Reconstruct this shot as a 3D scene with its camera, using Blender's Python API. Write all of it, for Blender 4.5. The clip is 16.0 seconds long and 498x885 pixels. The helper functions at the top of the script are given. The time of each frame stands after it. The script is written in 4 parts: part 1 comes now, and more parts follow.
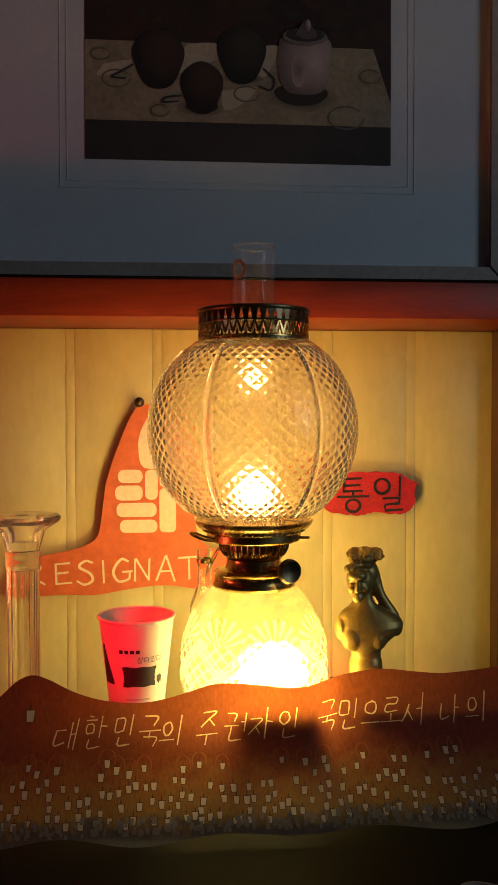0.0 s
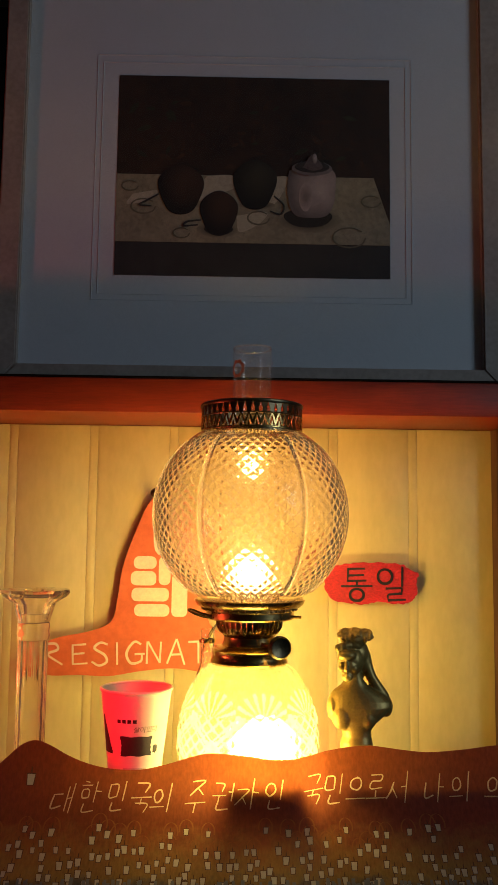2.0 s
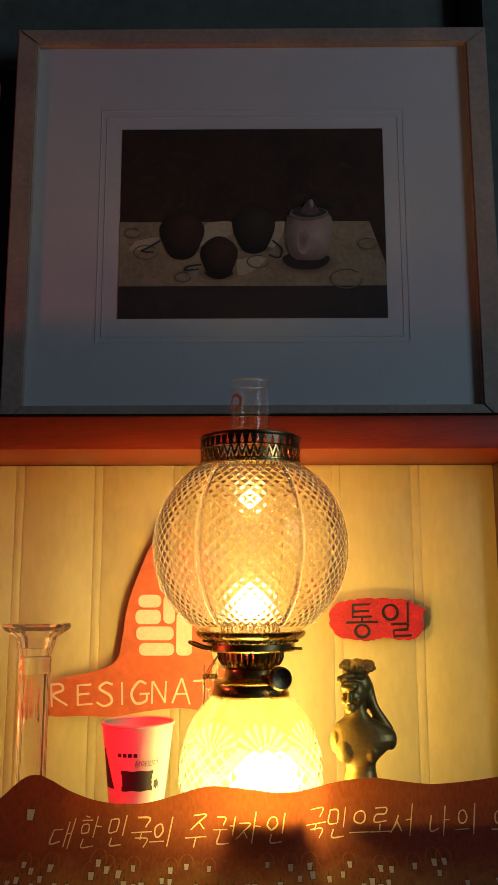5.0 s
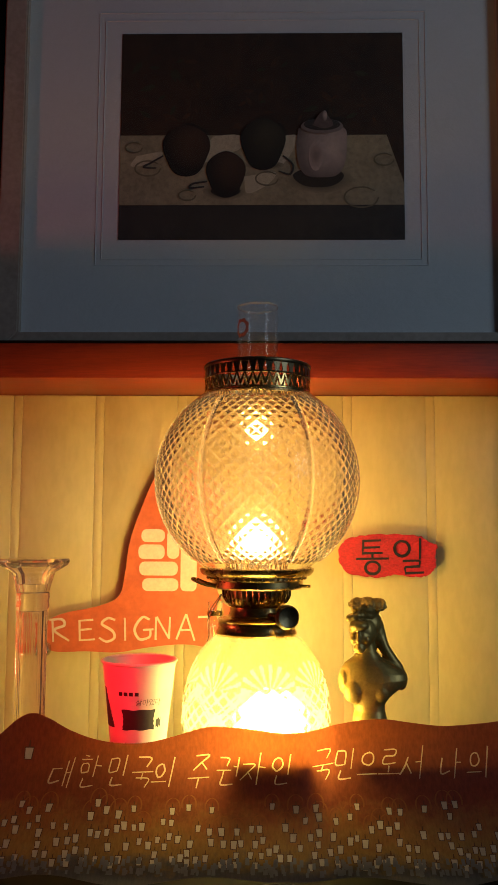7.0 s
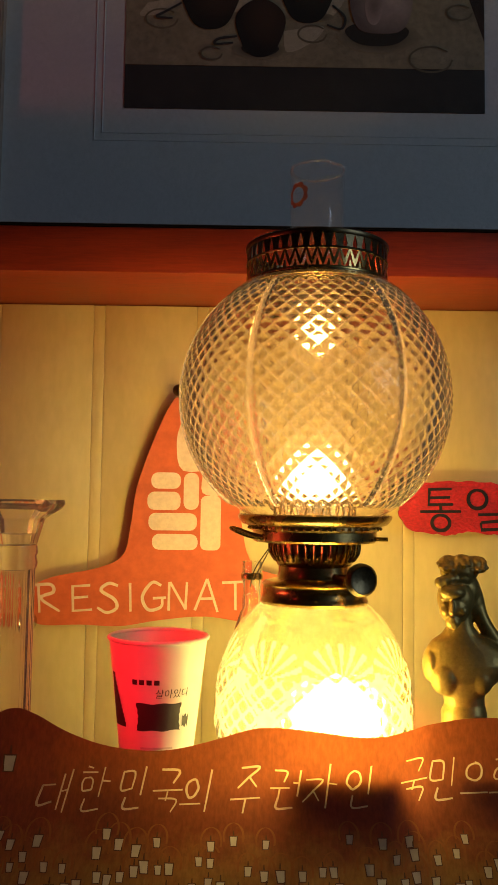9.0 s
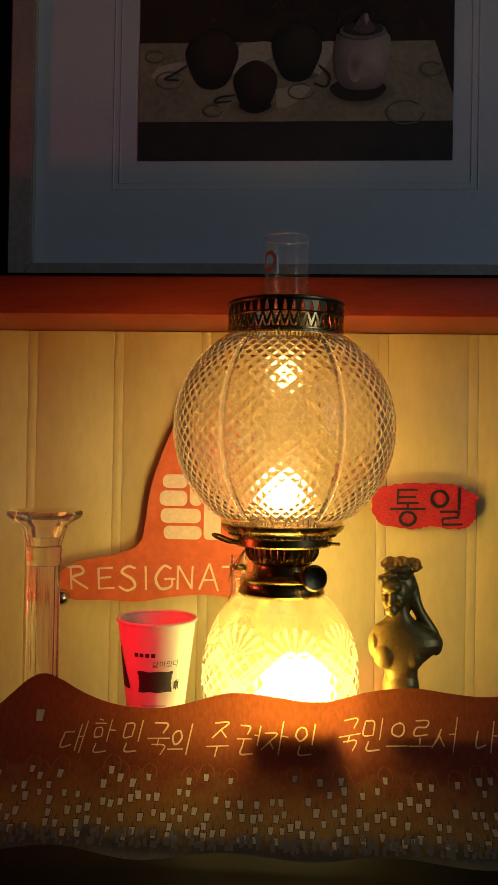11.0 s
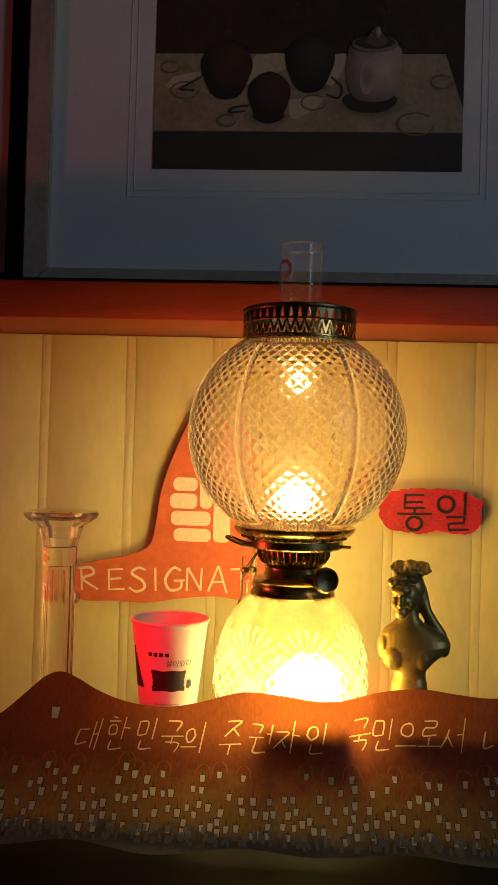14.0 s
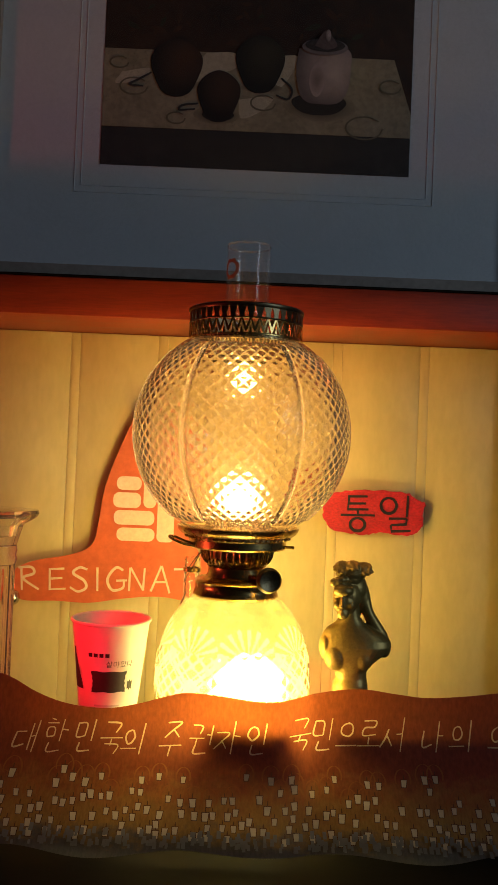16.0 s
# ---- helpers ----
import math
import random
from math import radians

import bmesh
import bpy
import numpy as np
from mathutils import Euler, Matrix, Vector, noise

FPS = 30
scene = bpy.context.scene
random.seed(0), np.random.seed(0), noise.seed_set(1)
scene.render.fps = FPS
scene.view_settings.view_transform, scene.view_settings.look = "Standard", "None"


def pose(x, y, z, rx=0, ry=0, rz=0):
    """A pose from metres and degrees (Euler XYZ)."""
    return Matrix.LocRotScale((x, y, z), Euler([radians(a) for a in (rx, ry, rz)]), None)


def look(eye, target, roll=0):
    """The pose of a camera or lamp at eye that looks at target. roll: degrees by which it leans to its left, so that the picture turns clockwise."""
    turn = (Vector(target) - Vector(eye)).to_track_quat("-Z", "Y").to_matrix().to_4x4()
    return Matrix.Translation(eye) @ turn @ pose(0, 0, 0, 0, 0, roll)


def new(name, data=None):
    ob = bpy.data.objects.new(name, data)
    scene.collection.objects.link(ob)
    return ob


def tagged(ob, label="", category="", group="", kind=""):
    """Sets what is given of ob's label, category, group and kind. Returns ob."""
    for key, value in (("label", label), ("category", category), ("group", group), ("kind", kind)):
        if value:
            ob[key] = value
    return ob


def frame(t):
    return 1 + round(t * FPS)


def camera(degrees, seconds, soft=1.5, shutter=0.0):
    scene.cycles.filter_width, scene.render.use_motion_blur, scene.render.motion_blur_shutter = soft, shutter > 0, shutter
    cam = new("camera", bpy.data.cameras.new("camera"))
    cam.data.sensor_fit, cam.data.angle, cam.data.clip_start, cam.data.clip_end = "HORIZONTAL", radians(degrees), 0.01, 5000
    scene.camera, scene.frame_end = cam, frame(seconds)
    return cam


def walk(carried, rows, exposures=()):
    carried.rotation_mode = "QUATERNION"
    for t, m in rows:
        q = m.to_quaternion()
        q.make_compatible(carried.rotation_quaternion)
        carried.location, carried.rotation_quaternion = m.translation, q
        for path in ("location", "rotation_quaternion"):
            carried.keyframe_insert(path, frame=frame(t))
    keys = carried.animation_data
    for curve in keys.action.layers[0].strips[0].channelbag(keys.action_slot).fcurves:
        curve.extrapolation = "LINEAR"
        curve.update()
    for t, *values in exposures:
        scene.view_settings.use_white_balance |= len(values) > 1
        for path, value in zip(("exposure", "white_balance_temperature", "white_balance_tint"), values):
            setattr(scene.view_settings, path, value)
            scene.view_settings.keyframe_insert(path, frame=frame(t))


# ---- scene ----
cam = camera(32.2, 16.0)
PATH = [
    (0, (0.118, 0.084, 1.173), (0.289, 2.076, 1.117), -0.1),
    (0.5, (0.143, 0.061, 1.166), (0.276, 2.057, 1.194), 0.4),
    (1, (0.153, 0.046, 1.152), (0.216, 2.043, 1.249), 0.4),
    (1.5, (0.159, 0.022, 1.143), (0.181, 2.015, 1.307), 0.8),
    (2, (0.18, 0.009, 1.14), (0.21, 1.998, 1.352), 0.7),
    (2.5, (0.192, 0.007, 1.13), (0.232, 1.992, 1.373), 0.6),
    (3, (0.198, 0.001, 1.119), (0.22, 1.98, 1.405), 0.4),
    (3.5, (0.203, 0.001, 1.113), (0.203, 1.97, 1.461), 0.3),
    (4, (0.202, -0.003, 1.11), (0.193, 1.961, 1.486), 0.2),
    (6.5, (0.206, 0.036, 1.107), (0.185, 2.022, 1.342), -0.3),
    (7, (0.206, 0.052, 1.111), (0.167, 2.041, 1.31), 0.3),
    (7.5, (0.2, 0.054, 1.116), (0.159, 2.044, 1.315), 1.3),
    (8, (0.204, 0.082, 1.12), (0.171, 2.072, 1.317), 2.1),
    (8.5, (0.17, 0.165, 1.107), (0.172, 2.157, 1.283), 1.6),
    (9, (0.142, 0.279, 1.078), (0.152, 2.274, 1.223), 0.8),
    (9.5, (0.158, 0.321, 1.067), (0.132, 2.318, 1.172), 0.5),
    (10, (0.199, 0.269, 1.092), (0.115, 2.267, 1.153), 0.8),
    (10.2, (0.213, 0.222, 1.111), (0.099, 2.218, 1.158), 0.8),
    (12.3, (0.209, 0.088, 1.148), (0.108, 2.086, 1.16), 1.6),
    (12.5, (0.195, 0.087, 1.143), (0.13, 2.086, 1.166), 1.9),
    (13, (0.195, 0.085, 1.145), (0.1, 2.082, 1.173), 1.6),
    (13.5, (0.193, 0.092, 1.142), (0.083, 2.089, 1.175), 1.6),
    (14, (0.196, 0.104, 1.138), (0.088, 2.101, 1.17), 1.6),
    (14.5, (0.195, 0.112, 1.135), (0.097, 2.11, 1.161), 1.5),
    (15, (0.199, 0.111, 1.139), (0.133, 2.109, 1.177), 1.9),
    (15.5, (0.197, 0.108, 1.137), (0.224, 2.107, 1.183), 2.5),
    (16, (0.198, 0.107, 1.137), (0.213, 2.106, 1.175), 2.3),
]
walk(cam, [(t, look(eye, target, roll)) for t, eye, target, roll in PATH],
     [(0.0, -0.22), (1.5, 0.0), (3.5, 0.12), (7, 0.05), (8.2, -0.04), (9.5, -0.57), (10.1, -0.72), (12.4, -0.16), (13.2, -0.20), (14.0, -0.30), (16.0, -0.16)])

# ---- light ----
scene.view_settings.exposure = 0.0
world = bpy.data.worlds.new("night")
scene.world = world
world.use_nodes = True
world.node_tree.nodes["Background"].inputs[0].default_value = (0.30, 0.42, 0.62, 1)
world.node_tree.nodes["Background"].inputs[1].default_value = 0.02

LAMP = Vector((0.197, 0.949, 0.0))
TABLE = 0.812
WALL = 1.168
SHELF = 1.3295


def point_light(name, at, colour, watts, radius):
    d = bpy.data.lights.new(name, "POINT")
    d.color, d.energy, d.shadow_soft_size = colour, watts, radius
    o = new(name, d)
    o.location = at
    return o


point_light("flame_light", (LAMP.x, LAMP.y, 1.104), (1.0, 0.56, 0.14), 0.86, 0.014)
# no emitter here: added in place of the flame's reflection in the globe
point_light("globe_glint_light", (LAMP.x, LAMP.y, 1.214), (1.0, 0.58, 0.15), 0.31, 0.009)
point_light("font_light", (LAMP.x + 0.014, LAMP.y - 0.020, 0.920), (1.0, 0.73, 0.13), 1.25, 0.033)
red = bpy.data.lights.new("red_light", "SPOT")
red.color, red.energy, red.shadow_soft_size, red.spot_size, red.spot_blend = (1.0, 0.003, 0.016), 34.0, 0.010, radians(16.5), 0.6
red_ob = new("red_light", red)
red_ob.matrix_world = look((-0.200, 0.600, 1.200), (0.072, 0.925, 0.962))
# added second red light without a fixture, tints the wall and the picture
point_light("red_glow", (-0.700, 0.740, 0.880), (1.0, 0.10, 0.06), 5.2, 0.030)
# cool fill added for the room's bluish ambient light, its source unseen
cool_fill = bpy.data.lights.new("cool_fill_light", "AREA")
cool_fill.shape, cool_fill.size, cool_fill.size_y, cool_fill.color, cool_fill.energy = "RECTANGLE", 0.9, 1.1, (0.56, 0.75, 0.94), 14.0
cool_fill_ob = new("cool_fill_light", cool_fill)
cool_fill_ob.matrix_world = look((2.55, -0.75, 1.75), (0.2, 1.1, 1.6))


# ---- materials ----
class Mat:
    """A node material with short calls."""

    def __init__(self, name, colour=(0.8, 0.8, 0.8), rough=0.6, metal=0.0, spec=0.5):
        self.m = bpy.data.materials.new(name)
        self.m.use_nodes = True
        self.t = self.m.node_tree
        self.b = self.t.nodes["Principled BSDF"]
        self.out = self.t.nodes["Material Output"]
        self.set("Base Color", (*colour, 1)), self.set("Roughness", rough), self.set("Metallic", metal), self.set("Specular IOR Level", spec)

    def set(self, key, value):
        self.b.inputs[key].default_value = value

    def node(self, kind, **values):
        n = self.t.nodes.new(kind)
        for k, v in values.items():
            n.inputs[k.replace("_", " ")].default_value = v
        return n

    def link(self, a, b):
        self.t.links.new(a, b)

    def coord(self, scale=(1, 1, 1), kind="Object"):
        c = self.t.nodes.new("ShaderNodeTexCoord")
        m = self.t.nodes.new("ShaderNodeMapping")
        m.inputs["Scale"].default_value = scale
        self.link(c.outputs[kind], m.inputs["Vector"])
        return m.outputs["Vector"]

    def noise(self, scale, detail=4.0, rough=0.6, stretch=(1, 1, 1), kind="Object"):
        n = self.node("ShaderNodeTexNoise", Scale=scale, Detail=detail, Roughness=rough)
        self.link(self.coord(stretch, kind), n.inputs["Vector"])
        return n.outputs["Fac"]

    def ramp(self, fac, stops):
        r = self.t.nodes.new("ShaderNodeValToRGB")
        e = r.color_ramp.elements
        while len(e) < len(stops):
            e.new(0.5)
        for el, (p, c) in zip(e, stops):
            el.position, el.color = p, (*c, 1)
        self.link(fac, r.inputs["Fac"])
        return r.outputs["Color"]

    def mix(self, fac, a, b, how="MIX"):
        n = self.t.nodes.new("ShaderNodeMix")
        n.data_type, n.blend_type = "RGBA", how
        for sock, v in ((n.inputs[0], fac), (n.inputs[6], a), (n.inputs[7], b)):
            if isinstance(v, (int, float)):
                sock.default_value = v
            elif isinstance(v, tuple):
                sock.default_value = (*v, 1)
            else:
                self.link(v, sock)
        return n.outputs[2]

    def bump(self, height, strength=0.3, distance=0.001):
        n = self.t.nodes.new("ShaderNodeBump")
        n.inputs["Strength"].default_value, n.inputs["Distance"].default_value = strength, distance
        self.link(height, n.inputs["Height"])
        self.link(n.outputs["Normal"], self.b.inputs["Normal"])
        return n.outputs["Normal"]

    def colour(self, sock):
        self.link(sock, self.b.inputs["Base Color"])

    def rough(self, fac, lo, hi):
        n = self.node("ShaderNodeMapRange")
        n.inputs["To Min"].default_value, n.inputs["To Max"].default_value = lo, hi
        self.link(fac, n.inputs["Value"])
        self.link(n.outputs[0], self.b.inputs["Roughness"])


def grainy(name, a, b, scale, rough=0.6, metal=0.0, stretch=(1, 1, 1), bump=0.2, spec=0.5, fine=8.0, dist=0.0006, mottle=0.25):
    m = Mat(name, a, rough, metal, spec)
    big, small = m.noise(scale, 5, 0.6, stretch), m.noise(scale * fine, 3, 0.6, stretch)
    c = m.ramp(big, [(0.3, a), (0.7, b)])
    m.colour(m.mix(mottle, c, m.ramp(small, [(0.35, tuple(v * 0.6 for v in a)), (0.65, b)])))
    m.bump(small, bump, dist)
    m.rough(big, max(0.02, rough - 0.08), min(1, rough + 0.08))
    return m.m


def glass(name, tint=(1, 1, 1), rough=0.0, ior=1.45):
    m = Mat(name, tint, rough)
    m.set("Transmission Weight", 1.0), m.set("IOR", ior)
    return m.m


def pane_glass(name, haze=0.0, low=0.03):
    m = Mat(name)
    tr, gl = m.node("ShaderNodeBsdfTransparent"), m.node("ShaderNodeBsdfGlossy", Roughness=0.03)
    mx = m.t.nodes.new("ShaderNodeMixShader")
    m.link(facing(m, low, 0.45), mx.inputs[0]), m.link(tr.outputs[0], mx.inputs[1]), m.link(gl.outputs[0], mx.inputs[2])
    if haze:
        tl, top = m.node("ShaderNodeBsdfTranslucent", Color=(0.95, 0.9, 0.8, 1)), m.node("ShaderNodeMixShader", Fac=haze)
        m.link(mx.outputs[0], top.inputs[1]), m.link(tl.outputs[0], top.inputs[2])
        mx = top
    m.link(mx.outputs[0], m.out.inputs["Surface"])
    return m.m


def facing(m, low, high):
    """Gloss of a thin pane: weak face on, strong at a glancing angle."""
    lw = m.node("ShaderNodeLayerWeight", Blend=0.5)
    pw = m.node("ShaderNodeMath")
    pw.operation = "POWER"
    m.link(lw.outputs["Facing"], pw.inputs[0])
    pw.inputs[1].default_value = 4.0
    mr = m.node("ShaderNodeMapRange")
    mr.inputs["To Min"].default_value, mr.inputs["To Max"].default_value = low, high
    m.link(pw.outputs[0], mr.inputs["Value"])
    return mr.outputs[0]


def cut_glass(name, ior, haze, rough=0.03, tint=(1.0, 0.985, 0.95)):
    """Clear pressed glass with a slight milkiness that catches the light within."""
    m = Mat(name, tint, rough)
    m.set("Transmission Weight", 1.0), m.set("IOR", ior)
    tl, mx = m.node("ShaderNodeBsdfTranslucent", Color=(1.0, 0.86, 0.72, 1)), m.node("ShaderNodeMixShader", Fac=haze)
    m.link(m.b.outputs[0], mx.inputs[1]), m.link(tl.outputs[0], mx.inputs[2]), m.link(mx.outputs[0], m.out.inputs["Surface"])
    return m.m


def emit(name, colour, strength):
    m = Mat(name, colour)
    m.set("Emission Color", (*colour, 1)), m.set("Emission Strength", strength)
    return m.m


PANEL = grainy("cream_painted_board", (0.60, 0.485, 0.195), (0.67, 0.55, 0.235), 7, 0.45, stretch=(2, 2, 0.8), bump=0.06, mottle=0.12)
BEAM = grainy("red_brown_varnished_wood", (0.19, 0.019, 0.006), (0.30, 0.034, 0.009), 14, 0.42, stretch=(0.4, 3, 6), bump=0.15)
POST = grainy("brown_wood", (0.085, 0.042, 0.022), (0.13, 0.065, 0.032), 12, 0.45, stretch=(5, 5, 0.4))
PLASTER = grainy("grey_green_wall", (0.10, 0.115, 0.10), (0.14, 0.155, 0.14), 6, 0.85)
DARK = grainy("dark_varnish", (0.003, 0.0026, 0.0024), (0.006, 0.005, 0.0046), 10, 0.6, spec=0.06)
FLOORING = grainy("dark_boards", (0.05, 0.035, 0.025), (0.09, 0.06, 0.04), 5, 0.6, stretch=(1, 6, 1))
WHITE_FRAME = grainy("limed_wood", (0.31, 0.25, 0.21), (0.41, 0.33, 0.28), 16, 0.5, stretch=(1, 1, 1), bump=0.2)
MAT_BOARD = grainy("white_mount_board", (0.58, 0.60, 0.62), (0.64, 0.65, 0.67), 5, 0.8, bump=0.08, fine=60)
BRASS = grainy("aged_brass", (0.42, 0.27, 0.09), (0.58, 0.40, 0.15), 40, 0.26, 1.0, bump=0.05)
DARK_BRASS = grainy("dark_bronze", (0.10, 0.075, 0.04), (0.20, 0.15, 0.08), 60, 0.34, 1.0, bump=0.15)
BRONZE = grainy("gilded_bronze", (0.33, 0.22, 0.06), (0.46, 0.31, 0.085), 50, 0.40, 0.55, bump=0.2, dist=0.0006)
CLEAR = glass("clear_glass")
CUT = cut_glass("cut_glass", 1.34, 0.008)
FONT_CUT = cut_glass("cut_font_glass", 1.38, 0.030, 0.10, (1.0, 0.94, 0.64))
GROOVE = cut_glass("ground_cut_glass", 1.30, 0.18, 0.12, (0.92, 0.80, 0.66))
CHIMNEY = pane_glass("chimney_glass", 0.014, 0.012)
RIM_GLASS = pane_glass("fire_polished_glass", 0.04, 0.08)
FLAME = emit("white_hot_flame", (1.0, 0.78, 0.42), 5)
PANE = pane_glass("picture_glass")
BULB = emit("white_hot_bulb", (1.0, 0.88, 0.52), 14)
HOLDER_GLASS = cut_glass("pressed_glass", 1.45, 0.05, 0.02, (1, 1, 1))
RED_LED = emit("red_lamp", (1.0, 0.03, 0.06), 12)
STEEL = grainy("steel", (0.45, 0.44, 0.42), (0.55, 0.54, 0.52), 50, 0.22, 1.0, bump=0.05)
BOARD = grainy("orange_red_paint", (0.62, 0.115, 0.035), (0.72, 0.155, 0.05), 14, 0.7, bump=0.1)
CREAM_INK = grainy("cream_paint", (0.80, 0.62, 0.42), (0.86, 0.70, 0.50), 30, 0.7)
BOARD_EDGE = grainy("dark_board_edge", (0.10, 0.03, 0.02), (0.15, 0.04, 0.03), 20, 0.7)
PLAQUE = grainy("crimson_paint", (0.34, 0.006, 0.012), (0.66, 0.014, 0.024), 34, 0.5, bump=0.8, dist=0.0016, stretch=(1, 1, 1.6), mottle=0.4)
BLACK_INK = grainy("black_ink", (0.008, 0.006, 0.006), (0.016, 0.012, 0.012), 40, 0.55)
CARDBOARD = grainy("grey_cardboard", (0.50, 0.42, 0.32), (0.58, 0.49, 0.38), 20, 0.8)
CABLE = grainy("grey_cable", (0.10, 0.10, 0.11), (0.14, 0.14, 0.15), 30, 0.5)


def font_glass():
    """Cut and frosted glass of the oil font: it scatters what shines inside it."""
    m = Mat("frosted_cut_glass", (0.95, 0.85, 0.55), 0.25)
    tl, gl = m.node("ShaderNodeBsdfTranslucent"), m.node("ShaderNodeBsdfGlossy", Roughness=0.12)
    veil = m.ramp(m.noise(90, 2, 0.5), [(0.34, (0.42, 0.38, 0.18)), (0.64, (0.52, 0.49, 0.28))])
    m.link(veil, tl.inputs["Color"])
    nb = m.bump(m.noise(260, 2), 0.12, 0.0006)
    m.link(nb, tl.inputs["Normal"])
    fr, mx = m.node("ShaderNodeFresnel", IOR=1.4), m.t.nodes.new("ShaderNodeMixShader")
    m.link(fr.outputs[0], mx.inputs[0]), m.link(tl.outputs[0], mx.inputs[1]), m.link(gl.outputs[0], mx.inputs[2])
    clear, thin = m.node("ShaderNodeBsdfTransparent", Color=(1.0, 0.96, 0.80, 1)), m.node("ShaderNodeMixShader", Fac=0.62)
    m.link(mx.outputs[0], thin.inputs[1]), m.link(clear.outputs[0], thin.inputs[2])
    m.link(thin.outputs[0], m.out.inputs["Surface"])
    return m.m


FONT_GLASS = font_glass()
FONT_GROUND = cut_glass("wheel_cut_font_glass", 1.38, 0.30, 0.12, (1.0, 0.95, 0.72))


def paper(name, colours, uv=True):
    """Printed sheet that lets some light through; colours run up the sheet."""
    m = Mat(name, (0.6, 0.3, 0.1), 0.75)
    c = m.t.nodes.new("ShaderNodeTexCoord")
    sep = m.t.nodes.new("ShaderNodeSeparateXYZ")
    m.link(c.outputs["UV"], sep.inputs[0])
    wob = m.noise(14, 4, 0.6, (1, 1, 1), "UV")
    add = m.node("ShaderNodeMath")
    add.operation = "MULTIPLY_ADD"
    m.link(wob, add.inputs[0])
    add.inputs[1].default_value = 0.30
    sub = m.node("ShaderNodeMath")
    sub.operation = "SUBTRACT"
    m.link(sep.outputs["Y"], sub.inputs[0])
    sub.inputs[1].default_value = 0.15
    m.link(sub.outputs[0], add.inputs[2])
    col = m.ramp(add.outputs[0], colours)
    fleck = m.ramp(m.noise(90, 3, 0.7, (1, 0.25, 1), "UV"), [(0.35, (0.72, 0.72, 0.72)), (0.65, (1.0, 1.0, 1.0))])
    col = m.mix(1.0, col, fleck, "MULTIPLY")
    m.colour(col)
    m.bump(m.noise(240, 2, 0.6, (1, 1, 1), "UV"), 0.12, 0.0006)
    tl, mx = m.node("ShaderNodeBsdfTranslucent"), m.node("ShaderNodeMixShader", Fac=0.38)
    m.link(m.mix(0.12, col, m.mix(1.0, fleck, (1.0, 0.50, 0.10), "MULTIPLY")), tl.inputs["Color"])
    m.link(m.b.outputs[0], mx.inputs[1]), m.link(tl.outputs[0], mx.inputs[2]), m.link(mx.outputs[0], m.out.inputs["Surface"])
    return m.m


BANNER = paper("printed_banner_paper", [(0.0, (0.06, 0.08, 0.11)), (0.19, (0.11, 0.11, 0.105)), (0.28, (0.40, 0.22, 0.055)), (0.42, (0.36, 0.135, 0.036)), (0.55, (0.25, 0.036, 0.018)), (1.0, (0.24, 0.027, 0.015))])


def cup_paper():
    m = Mat("white_cup_paper", (0.78, 0.75, 0.72), 0.45)
    n = m.noise(30, 3)
    col = m.ramp(n, [(0.3, (0.53, 0.50, 0.47)), (0.7, (0.60, 0.57, 0.54))])
    m.colour(col)
    tl, mx = m.node("ShaderNodeBsdfTranslucent"), m.node("ShaderNodeMixShader", Fac=0.25)
    m.link(col, tl.inputs["Color"])
    m.link(m.b.outputs[0], mx.inputs[1]), m.link(tl.outputs[0], mx.inputs[2]), m.link(mx.outputs[0], m.out.inputs["Surface"])
    return m.m


CUP = cup_paper()


def sheer_ink(name, colour):
    """Ink on the banner's sheet, lit from both sides like the sheet."""
    m = Mat(name, colour, 0.7)
    col = m.ramp(m.noise(160, 3), [(0.3, tuple(0.85 * v for v in colour)), (0.7, colour)])
    m.colour(col)
    tl, mx = m.node("ShaderNodeBsdfTranslucent"), m.node("ShaderNodeMixShader", Fac=0.62)
    m.link(col, tl.inputs["Color"])
    m.link(m.b.outputs[0], mx.inputs[1]), m.link(tl.outputs[0], mx.inputs[2]), m.link(mx.outputs[0], m.out.inputs["Surface"])
    return m.m


HAND_INK = sheer_ink("cream_hand_ink", (0.82, 0.63, 0.39))
CUP_INK = sheer_ink("pale_cup_ink", (0.78, 0.68, 0.50))
LINE_INK = sheer_ink("brown_line_ink", (0.14, 0.06, 0.03))
HALO_INK = sheer_ink("yellow_halo_ink", (0.37, 0.125, 0.036))
DEEP_INK = sheer_ink("slate_ink", (0.27, 0.26, 0.25))


# ---- builders ----
def thing(name, label, category, at=(0, 0, 0), group="", kind=""):
    o = new(name)
    o.location = at
    o.empty_display_size = 0.02
    return tagged(o, label, category, group, kind)


def mesh_of(name, bm, material, smooth=None):
    me = bpy.data.meshes.new(name)
    bm.normal_update()
    bm.to_mesh(me), bm.free()
    for m in (material if isinstance(material, (list, tuple)) else [material]):
        me.materials.append(m)
    if smooth is not None:
        me.polygons.foreach_set("use_smooth", [True] * len(me.polygons))
        me.set_sharp_from_angle(angle=radians(smooth))
    return me


def part(name, bm, material, parent, label="", smooth=35, shadow=True):
    """Links a bmesh, built in world places, as one mesh under its parent."""
    o = new(name, mesh_of(name, bm, material, smooth))
    if parent is not None:
        o.parent = parent
        base = Matrix.Identity(4)
        p = parent
        while p is not None:
            base = Matrix.Translation(p.location) @ base
            p = p.parent
        o.data.transform(base.inverted())
    o.visible_shadow = shadow
    return tagged(o, label)


def solid(name, bm, material, label, category, kind="", smooth=35, shadow=True):
    o = new(name, mesh_of(name, bm, material, smooth))
    o.visible_shadow = shadow
    return tagged(o, label, category, "", kind)


